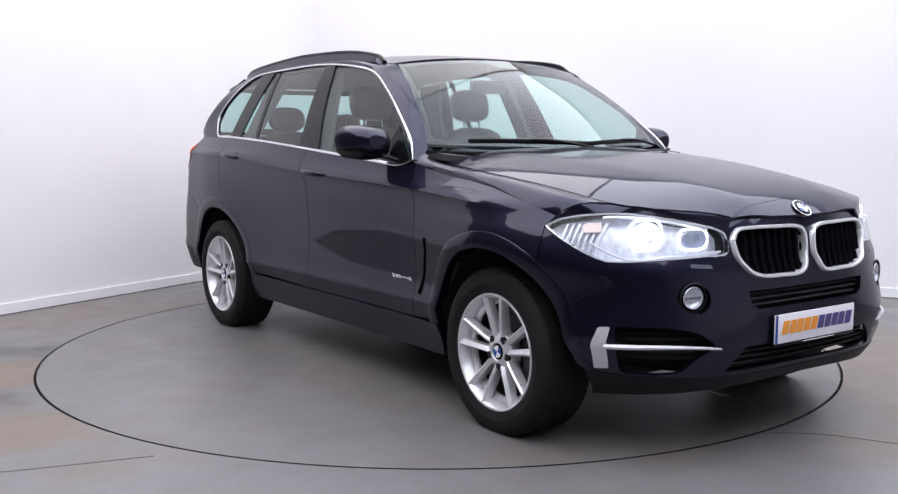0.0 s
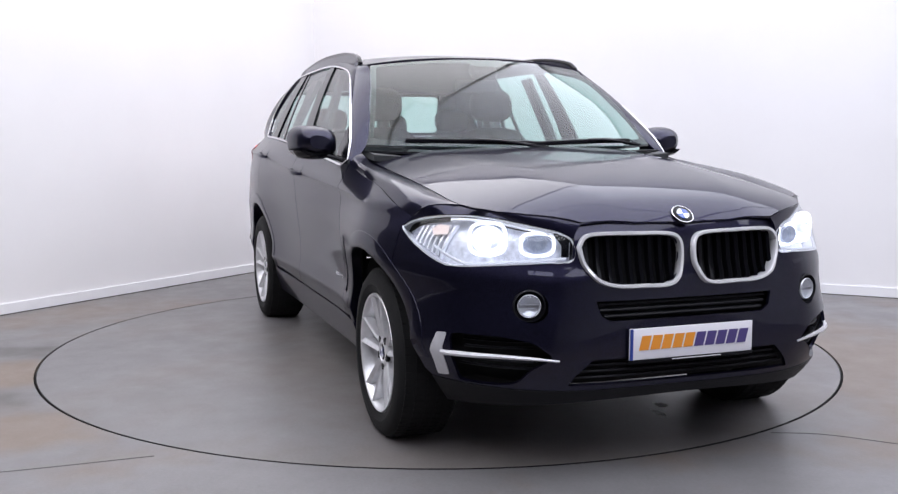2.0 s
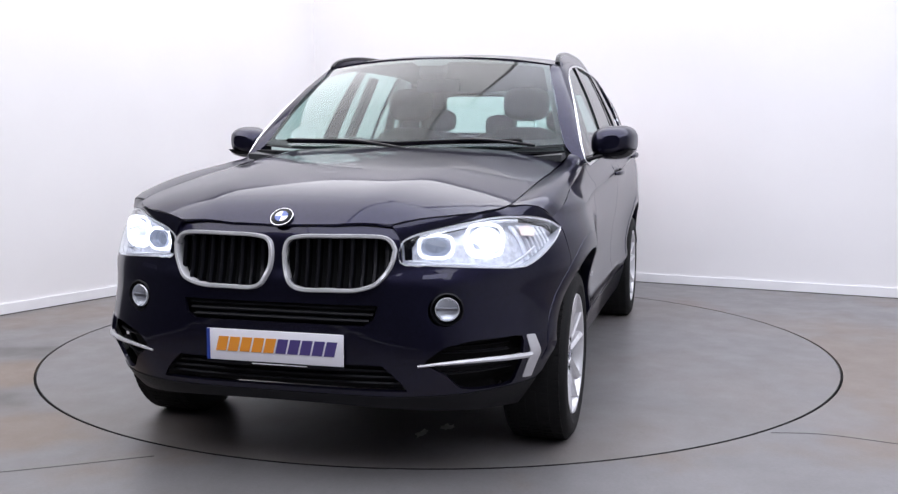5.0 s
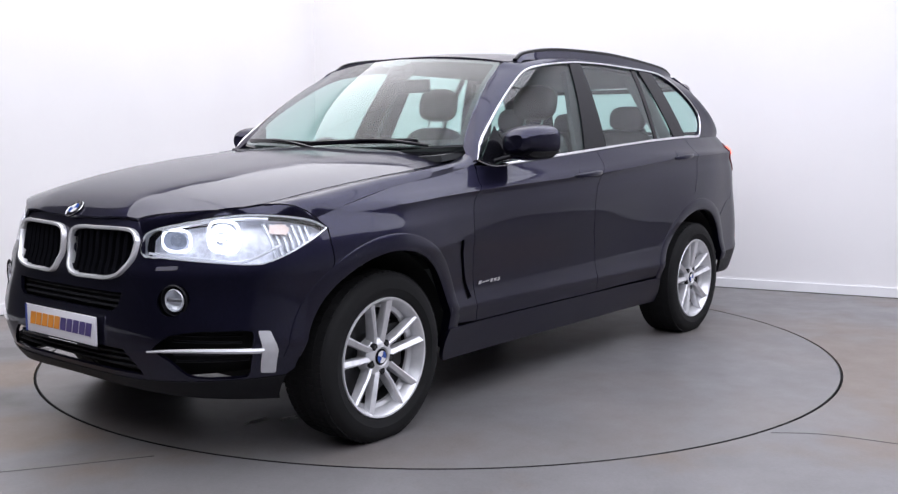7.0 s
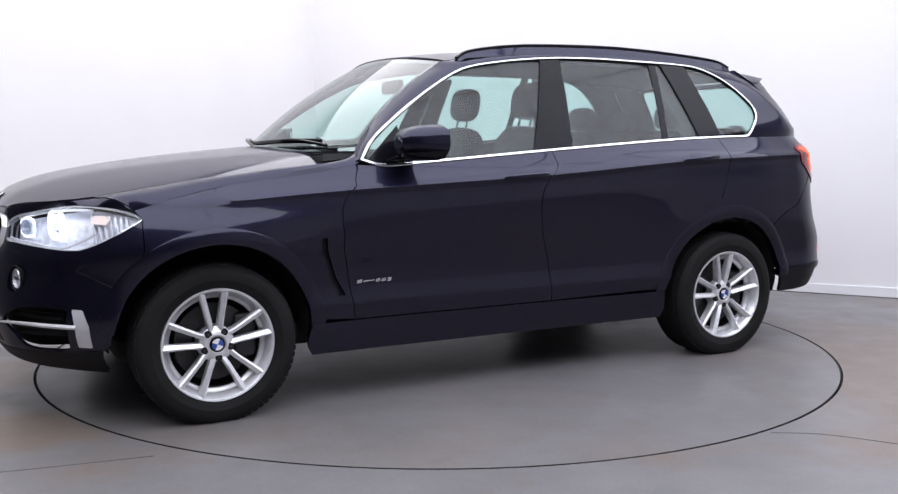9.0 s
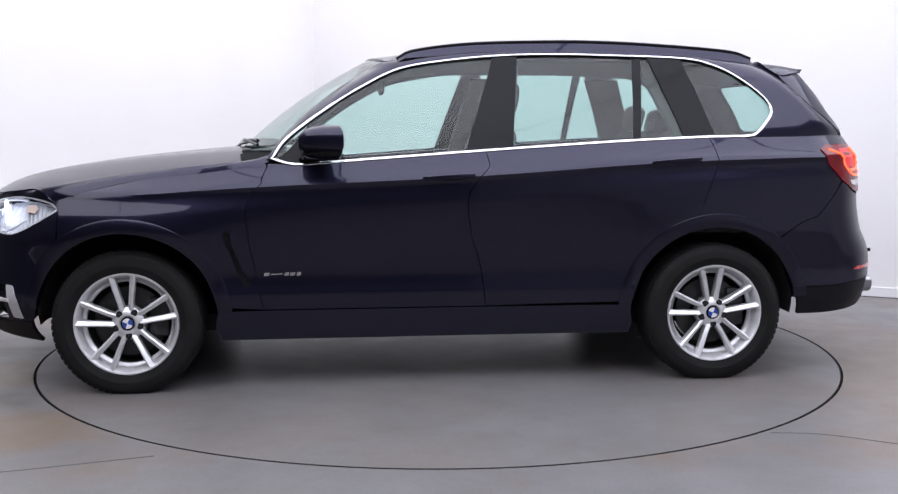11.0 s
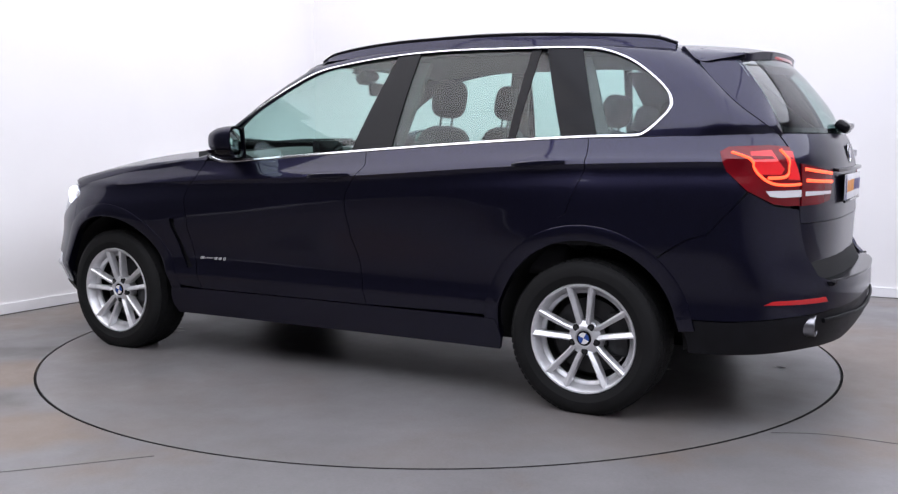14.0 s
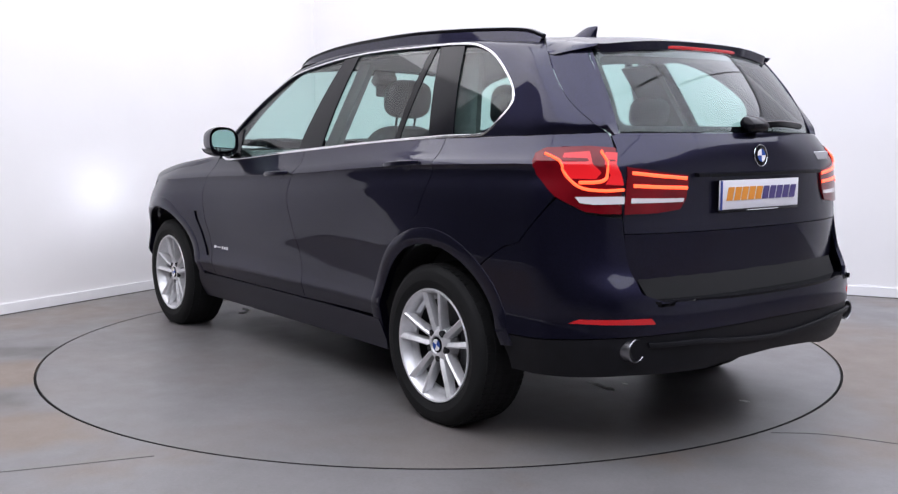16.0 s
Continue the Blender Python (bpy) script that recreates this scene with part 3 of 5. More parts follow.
def rounded(poly, r, n=4):
    """An outline with its corners rounded."""
    out, k = [], len(poly)
    for i in range(k):
        p, a, b = Vector(poly[i]), Vector(poly[i - 1]), Vector(poly[(i + 1) % k])
        da, db = a - p, b - p
        c = min(r, da.length * 0.45, db.length * 0.45)
        pa, pb = p + da.normalized() * c, p + db.normalized() * c
        for j in range(n + 1):
            t = j / n
            out.append(tuple(pa * (1 - t) ** 2 + p * 2 * t * (1 - t) + pb * t * t))
    return out


def ql(points):
    """Outline points in (x, z) of the flank, as (q, z)."""
    return [(q_x(x, z), z) for x, z in points]


def flat(points):
    """Outline points in (q, z), with their levelled heights."""
    out = []
    for (q0, z0), (q1, z1) in zip(points, points[1:] + points[:1]):
        n = max(1, int(math.hypot(q1 - q0, z1 - z0) / 0.03))
        for i in range(n):
            q, z = q0 + (q1 - q0) * i / n, z0 + (z1 - z0) * i / n
            out.append((q, level(q, z)))
    return out


def qfl(points):
    return [(q_f(y, z), z) for y, z in points]


def qrl(points):
    return [(q_r(y, z), z) for y, z in points]


def arc(cx, r, a0, a1, n=18, cz=ARCH_Z):
    return [(cx + r * math.cos(radians(a0 + (a1 - a0) * i / n)), cz + r * math.sin(radians(a0 + (a1 - a0) * i / n))) for i in range(n + 1)]


Q = (0.035, 0.0175)
GAP = 0.004
belt = smooth_fn([-2.3, -1.66, -1.43, -1.0, -0.29, 0.46, 0.66, 0.80], [1.262, 1.246, 1.240, 1.219, 1.173, 1.119, 1.108, 1.120])
WAIST = [(x, belt(x) - 0.004) for x in np.linspace(0.78, -1.43, 14)]


def build_flanks():
    g = GAP / 2
    # front wing
    wing = arc(AXLE, ARCH_R, 152, 8, 24)
    low = arc(AXLE, ARCH_R, 172, 152, 4)
    poly = [(0.815, 0.40), *low, *wing[1:-6]]
    poly += [(1.77, 0.76), (1.762, 0.900), (1.79, 0.938), (1.72, 0.965), (1.4, 1.035), (1.1, 1.068), (0.80, 1.118), (0.795, 1.09), (0.815, 1.02)]
    hole = [(1.00, 0.785), (0.968, 0.793), (0.948, 0.69), (0.915, 0.60), (0.868, 0.52), (0.905, 0.512), (0.945, 0.60), (0.965, 0.67)]
    pair("front_wing", patch(flat(ql(poly)), flank, Q, 0.012, holes=[flat(ql(hole))]), PAINT, car)
    # doors
    doors = []
    poly = [(0.815 - GAP, 0.40), (0.815 - GAP, 1.02), (0.790, 1.09), (0.786, 1.112), *[p for p in WAIST if p[0] > -0.27], (-0.287 + g, belt(-0.287) - 0.004), (-0.287 + g, 0.40)]
    doors.append(pair("front_door", patch(flat(ql(poly)), flank, Q, 0.012), PAINT, car))
    poly = [(-0.287 - g, 0.40), (-0.287 - g, belt(-0.287) - 0.004), *[p for p in WAIST if -1.43 < p[0] < -0.3], (-1.445, belt(-1.44) - 0.004), (-1.458, 1.19), (-1.43, 1.02), (-1.385, 0.905)]
    poly += [(-AXLE + 0.515 * math.cos(radians(a)), ARCH_Z + 0.515 * math.sin(radians(a))) for a in (68, 50, 34, 18, 6)]
    doors.append(pair("rear_door", patch(flat(ql(poly)), flank, Q, 0.012), PAINT, car))
    # rear quarter, from the door to the tail lamp and bumper
    poly = [(-1.449, belt(-1.45) - 0.004), (-1.462, 1.19), (-1.434, 1.02), (-1.389, 0.905)]
    poly += [(-AXLE + 0.519 * math.cos(radians(a)), ARCH_Z + 0.519 * math.sin(radians(a))) for a in (68, 50, 34, 18, 6)]
    poly += arc(-AXLE, ARCH_R, 6, 130, 22)
    poly += [(-1.93, 0.82), (-2.10, 0.95)]
    q = ql(poly) + qrl([(0.888, 1.02)]) + ql([(-2.07, 1.10), (-2.035, 1.18)]) + qrl([(0.82, 1.207), (0.700, 1.203), (0.685, 1.258)]) + ql([(-2.0, belt(-2.0)), (-1.66, belt(-1.66) - 0.004)])
    pair("rear_quarter_panel", patch(flat(q), flank, Q, 0.012), PAINT, car)
    # sills
    poly = [(1.03, 0.395), (1.045, 0.30), (1.02, 0.245), (-1.03, 0.245), (-1.045, 0.30), (-1.02, 0.395)]
    pair("sill", patch(ql(poly), lift(skin, 0.004), Q, 0.02), PAINT, car, "dark painted sill")
    # inner body behind the shut lines, kept off the wheel wells
    poly = [(0.98, 0.30), (0.98, 0.75), (0.80, 1.06), (0.6, 1.08), (-1.0, 1.18), (-1.4, 1.2), (-1.55, 0.9), (-1.0, 0.75), (-0.98, 0.30)]
    pair("inner_body", patch(ql(poly), lift(skin, -0.03), (0.07, 0.07), 0.01), DARK_VOID, car)
    # wing vents
    pair("wing_vent", patch(ql([(1.02, 0.81), (0.94, 0.81), (0.845, 0.50), (0.93, 0.49)]), lift(skin, -0.02), Q, 0.004), BLACK_PLASTIC, car)
    # wheel arch lips: swept on the flank round each opening
    for cx in (AXLE, -AXLE):
        lines = []
        a0, a1 = (8, 188) if cx > 0 else (-8, 172)
        for r, d in ((ARCH_R - 0.004, -0.045), (ARCH_R - 0.007, -0.004), (ARCH_R + 0.002, 0.0005), (ARCH_R + 0.030, 0.0015), (ARCH_R + 0.056, 0.0030), (ARCH_R + 0.061, 0.0015), (ARCH_R + 0.064, -0.006)):
            row = []
            for x, z in arc(cx, r, a0, a1, 40):
                z = max(z, 0.225)
                row.append(lift(skin, d)(q_x(x, z), z))
            lines.append(row)
        pair("wheel_arch_trim", loft(lines), PAINT, car)
        # inner wheel well
        well = []
        for y, r in ((0.90, ARCH_R - 0.003), (0.70, ARCH_R + 0.01), (0.50, ARCH_R + 0.01)):
            well.append([(x, min(y, abs(skin(q_x(x, max(z, 0.25)), max(z, 0.25))[1]) - 0.035), z) for x, z in arc(cx, r, -4, 184, 36)])
        bm = loft(well)
        bm.faces.new([v for v in bm.verts if abs(v.co.y - 0.50) < 1e-4])
        pair("wheel_well", bm, DARK_VOID, car)
    return doors


DLO = [(0.765, 1.139), (0.655, 1.112), (0.46, 1.123), (-0.293, 1.177), (-1.0, 1.223), (-1.434, 1.244), (-1.66, 1.250), (-1.70, 1.262), (-1.752, 1.308), (-1.80, 1.378), (-1.765, 1.455), (-1.62, 1.57), (-1.483, 1.631), (-1.345, 1.655), (-0.98, 1.666), (-0.695, 1.670), (-0.4, 1.661), (-0.1, 1.631), (0.13, 1.588), (0.303, 1.506), (0.493, 1.388), (0.69, 1.239)]


def dlo_line(n=150):
    return spline(DLO + DLO[:1], n)[:-1]


def build_upper():
    """Glazing frame, pillars, glass, roof, rails and screens."""
    inner = [(0.765, 1.139), (0.69, 1.239), (0.493, 1.388), (0.303, 1.506), (0.13, 1.588), (-0.1, 1.631), (-0.4, 1.661), (-0.695, 1.670), (-0.98, 1.666), (-1.345, 1.655), (-1.483, 1.631), (-1.62, 1.57), (-1.765, 1.455), (-1.80, 1.378), (-1.745, 1.303), (-1.64, 1.246)]
    a = spline([upper(*p) for p in inner], 90)
    edge = [(0.80, 0.868, 1.125), screen(0.785, 0.02), screen(0.727, 0.33), screen(0.672, 0.64), screen(0.637, 0.88), screen(0.635, 1.0)]
    edge += [(x, roof_y(x), roof(x, roof_y(x))[2]) for x in (-0.2, -0.6, -1.0, -1.4, -1.62, -1.80)]
    edge += [(-1.90, 0.68, 1.545), (-2.05, 0.735, 1.40), (-2.18, 0.725, 1.30), skin(q_r(0.685, 1.256), 1.256)]
    b = spline(edge, 90)
    # the bottom rear end of the frame follows the flank below it
    foot = [np.array(skin(q, z)) for q, z in zip(np.linspace(q_x(-1.64, 1.246), q_r(0.685, 1.256), 7), np.linspace(1.246, 1.256, 7))]
    rows = [a]
    for j in range(1, 6):
        k = j / 6
        row = []
        for i, (p, q) in enumerate(zip(a, b)):
            w = max(0.0, (i / 89 - 0.72) / 0.28) ** 1.5
            chord = foot[0] * (1 - k) + foot[6] * k
            row.append(p * (1 - k) + q * k + np.array((0, 0.010, 0.007)) * math.sin(math.pi * k) * (1 - w) + (foot[j] - chord) * w)
        rows.append(row)
    rows.append(b)
    pair("side_frame", loft(rows, 0.02, flip=True), PAINT, car)
    # chrome surround
    ring = [(-0.006, -0.0085), (0.003, -0.0085), (0.0055, -0.005), (0.0055, 0.005), (0.003, 0.0085), (-0.006, 0.0085)]
    line = [Vector(upper(x, z)) for x, z in dlo_line(150)]
    ups = []
    for i, p in enumerate(line):
        d = (line[(i + 1) % len(line)] - line[i - 1]).normalized()
        ups.append(Vector((0, 0.9, 0.35)).cross(d).normalized())
    pair("window_trim", tube(line, ring, ups, closed=True, sizes=[0.55 if p.z > 1.42 else 0.78 for p in line]), CHROME, car, "bright chrome window surround")
    # glass panes and pillars
    inset = lift(upper, -0.012)

    def between(lo, hi):
        """The window opening between two slanted lines, each by its x at the bottom (z 1.2) and top (z 1.66)."""
        poly = [tuple(p) for p in dlo_line(80)]
        for (xb, xt), keep in ((lo, 1), (hi, -1)):
            out = []
            f = lambda p: keep * (p[0] - (xb + (xt - xb) * (p[1] - 1.2) / 0.46))
            for p, r in zip(poly, poly[1:] + poly[:1]):
                if f(p) >= 0:
                    out.append(p)
                if (f(p) >= 0) != (f(r) >= 0):
                    k = f(p) / (f(p) - f(r))
                    out.append((p[0] + k * (r[0] - p[0]), p[1] + k * (r[1] - p[1])))
            poly = out
        return poly

    cuts = [(2, 2), (-0.195, -0.35), (-0.425, -0.475), (-1.045, -1.085), (-1.082, -1.135), (-1.33, -1.165), (-1.50, -1.34), (-3, -3)]
    panes = []
    for i, (hi, lo) in enumerate(zip(cuts, cuts[1:])):
        poly = between(lo, hi)
        if i in (1, 3, 5):
            pair("window_pillar", patch(poly, lift(upper, -0.004 if i != 3 else -0.009), (0.08, 0.04), 0.008), GLOSS_BLACK, car, "gloss black window pillar")
        else:
            name = ("front_side_window", "", "rear_side_window", "", "quarter_light", "", "rear_quarter_window")[i]
            panes += pair(name, patch(poly, inset, (0.12, 0.05)), GLASS if i == 0 else GLASS_DARK, car)
    # windscreen with its dark border
    poly = [(-0.788, 0.015), (0.788, 0.015), (0.618, 0.985), (-0.618, 0.985)]
    panes.append(part("windscreen", patch(poly, screen, (0.08, 0.06)), GLASS, car))
    hole = rounded([(-0.75, 0.075), (0.75, 0.075), (0.595, 0.955), (0.10, 0.955), (0.075, 0.90), (-0.075, 0.90), (-0.10, 0.955), (-0.595, 0.955)], 0.02, 2)
    outer = [(-0.79, 0.0), (0.79, 0.0), (0.63, 1.0), (-0.63, 1.0)]
    part("windscreen_border", patch(outer, lift(screen, -0.004), (0.08, 0.06), 0.003, holes=[hole]), GLOSS_BLACK, car, "black enamel windscreen border")
    # roof skin
    xs = np.linspace(0.29, -1.86, 40)
    lines = []
    for x in xs:
        w = roof_y(x)
        lines.append([(x - 0.09 * max(0, 1 - (0.29 - x) / 0.5) * (k * k), w * k, roof(x, w * k)[2]) for k in np.linspace(-1, 1, 25)])
    part("roof", loft(lines, 0.02), PAINT, car)
    # roof rails
    pts = spline([(0.14, 0.652, 1.640), (0.06, 0.645, 1.680), (-0.24, 0.632, 1.720), (-0.69, 0.622, 1.736), (-1.0, 0.615, 1.734), (-1.4, 0.60, 1.715), (-1.66, 0.59, 1.692), (-1.76, 0.585, 1.660)], 40)
    rail = []
    for x, y, z in pts:
        foot_z = min(roof(x, roof_y(x))[2] - 0.012, z - 0.012) if x < 0.1 else z - 0.02
        rail.append([(x, y + d, h) for d, h in ((-0.010, foot_z), (-0.010, z), (-0.004, z), (0.004, z), (0.009, z), (0.030, foot_z))])
    rail = loft(rail, closed=True)
    bmesh.ops.recalc_face_normals(rail, faces=rail.faces)
    webs = pair("rail_web", rail, PAINT, car)
    pair("roof_rail", tube(pts, oval(0.013, 0.011, 10, 3)), GLOSS_BLACK, car, "gloss black roof rail")
    # rear spoiler and its lamp
    top = [(-0.58, -1.862), (0.58, -1.862), (0.60, -1.98), (0.55, -2.07), (0.3, -2.12), (0.0, -2.135), (-0.3, -2.12), (-0.55, -2.07), (-0.60, -1.98)]
    part("roof_spoiler", patch(rounded(top, 0.05), lambda y, x: roof(x, y * 0.98), (0.06, 0.05), 0.035), PAINT, car)
    t1 = spline([(x, roof_y(x) * 0.985, roof(x, roof_y(x))[2] + 0.004) for x in (-1.78, -1.88, -1.98, -2.06)], 12)
    t2 = spline([(-1.80, 0.61, 1.645), (-1.885, 0.668, 1.575), (-1.97, 0.645, 1.582), (-2.06, 0.575, 1.602)], 12)
    pair("spoiler_side", loft([t1, (t1 + t2) / 2 + np.array((0, 0.010, 0.004)), t2], 0.02), PAINT, car)
    part("brake_lamp", tube([(-2.125 + 0.03 * (y / 0.3) ** 2, y, 1.610) for y in np.linspace(-0.22, 0.22, 9)], oval(0.012, 0.008, 8, 4)), RED_REFLECTOR, car, "red high-level brake lamp")
    fin = []
    for z, x0, x1, w in ((1.690, -1.28, -1.50, 0.032), (1.712, -1.325, -1.500, 0.023), (1.740, -1.38, -1.505, 0.014), (1.758, -1.42, -1.508, 0.008), (1.765, -1.45, -1.505, 0.002)):
        fin.append([((x0 + x1) / 2 + (x0 - x1) / 2 * u, w * v, z) for u, v in oval(1, 1, 14)])
    ant = loft(fin, closed=True)
    ant.faces.new(ant.verts[-14:])
    bmesh.ops.recalc_face_normals(ant, faces=ant.faces)
    part("roof_antenna", ant, PAINT, car, "shark-fin antenna")
    # tailgate: rear glass, its side cheeks
    poly = rounded([(-0.665, 1.262), (0.665, 1.262), (0.60, 1.60), (-0.60, 1.60)], 0.05)
    panes.append(part("rear_window", patch(poly, backlight, (0.07, 0.04)), GLASS_DARK, car))
    hole = rounded([(-0.63, 1.285), (0.63, 1.285), (0.572, 1.570), (-0.572, 1.570)], 0.05, 3)
    part("rear_window_border", patch(poly, lift(backlight, -0.004), (0.07, 0.04), 0.003, holes=[hole]), GLOSS_BLACK, car)
    e1 = spline([(-1.88, 0.66, 1.585), (-1.905, 0.683, 1.545), (-2.055, 0.737, 1.398), (-2.185, 0.727, 1.298), skin(q_r(0.682, 1.256), 1.256)], 24)
    e2 = spline([lift(backlight, 0.004)(y, z) for y, z in ((0.565, 1.605), (0.59, 1.56), (0.62, 1.44), (0.638, 1.30), (0.643, 1.25))], 24)
    mid = [(p + q) / 2 + np.array((-0.012, 0.012, 0)) for p, q in zip(e1, e2)]
    pair("tailgate_cheek", loft([e1, mid, e2], 0.015, flip=True), PAINT, car)
    for p in panes:
        p.visible_shadow = False
    return panes


def letter_bars(parent, m, width, height, first, second, count=5, slant=0.25):
    """Plain slanted bars in two colours, standing for a brand name."""
    step = width / (count * 2)
    for i in range(count * 2):
        x0 = -width / 2 + i * step
        bm = bmesh.new()
        h = height / 2
        w = step * 0.84
        bm.faces.new([bm.verts.new((x0 + dx + slant * y, y, 0.0012)) for dx, y in ((0, -h), (w, -h), (w, h), (0, h))])
        bmesh.ops.recalc_face_normals(bm, faces=bm.faces)
        shell(bm, 0.001)
        bmesh.ops.transform(bm, matrix=m, verts=bm.verts)
        part("lettering_bar", bm, first if i < count else second, parent)


def number_plate(m, label):
    plate = part("number_plate", rounded_box(0.525, 0.114, 0.008, 0.003, 2, m), PLATE_WHITE, car, label)
    front = m @ Matrix.Translation((0, 0, 0.005))
    letter_bars(plate, front @ Matrix.Translation((0.012, 0.004, 0)), 0.462, 0.052, ORANGE, VIOLET)
    part("blue_band", rounded_box(0.012, 0.112, 0.002, 0, m=front @ Matrix.Translation((-0.2555, 0, 0))), PLATE_BLUE, plate)
    part("plate_holder", rounded_box(0.53, 0.012, 0.008, 0.002, 2, m @ Matrix.Translation((0, -0.0635, -0.001))), GLOSS_BLACK, plate)
    part("maker_line", rounded_box(0.21, 0.0035, 0.001, 0, m=m @ Matrix.Translation((0.02, -0.063, 0.0035))), WHITE_ENAMEL, plate)
    return plate


def roundel(parent, m, r):
    """A round badge with blue and white quarters in a black ring."""
    dome = lathe([(0.0003, 0.0035), (r * 0.6, 0.003), (r * 0.63, 0.002), (r * 0.95, 0.001), (r, -0.002), (r, -0.006)], 40, "z")
    bmesh.ops.transform(dome, matrix=m, verts=dome.verts)
    badge = part("badge", dome, GLOSS_BLACK, parent, "round blue and white badge")
    rim = tube([(r * math.cos(a), r * math.sin(a), 0.001) for a in np.linspace(0, 2 * math.pi, 36, endpoint=False)], oval(r * 0.05, r * 0.05, 6), closed=True)
    bmesh.ops.transform(rim, matrix=m, verts=rim.verts)
    part("badge_rim", rim, CHROME, badge)
    for k in range(4):
        bm = bmesh.new()
        pts = [(0, 0)] + [(r * 0.6 * math.cos(a), r * 0.6 * math.sin(a)) for a in np.linspace(k * math.pi / 2, (k + 1) * math.pi / 2, 8)]
        bm.faces.new([bm.verts.new((x, y, 0.0055)) for x, y in pts])
        shell(bm, 0.0015)
        bmesh.ops.transform(bm, matrix=m, verts=bm.verts)
        part("badge_quarter", bm, BLUE if k % 2 == 0 else WHITE_ENAMEL, badge)


FRONT_FACE = Matrix(((0, 0, 1, 0), (1, 0, 0, 0), (0, 1, 0, 0), (0, 0, 0, 1)))
REAR_FACE = Matrix(((0, 0, -1, 0), (-1, 0, 0, 0), (0, 1, 0, 0), (0, 0, 0, 1)))
KIDNEY = [(0.421, 0.850), (0.402, 0.879), (0.362, 0.891), (0.20, 0.892), (0.060, 0.885), (0.029, 0.852), (0.036, 0.765), (0.078, 0.715), (0.20, 0.711), (0.30, 0.714), (0.371, 0.739), (0.408, 0.793)]


def fog_ring(r, n=20):
    return [(0.600 + r * math.cos(2 * math.pi * i / n), 0.645 + r * math.sin(2 * math.pi * i / n)) for i in range(n)]


UPPER_INTAKE = [(0.375, 0.66), (0.36, 0.61), (0.325, 0.588)]
LOWER_INTAKE = [(0.39, 0.452), (0.455, 0.39), (0.475, 0.356)]
SIDE_INTAKE = [(0.53, 0.462), (0.60, 0.517), (0.70, 0.538), (0.842, 0.538), (0.844, 0.46), (0.800, 0.352), (0.70, 0.352), (0.645, 0.362), (0.605, 0.42)]


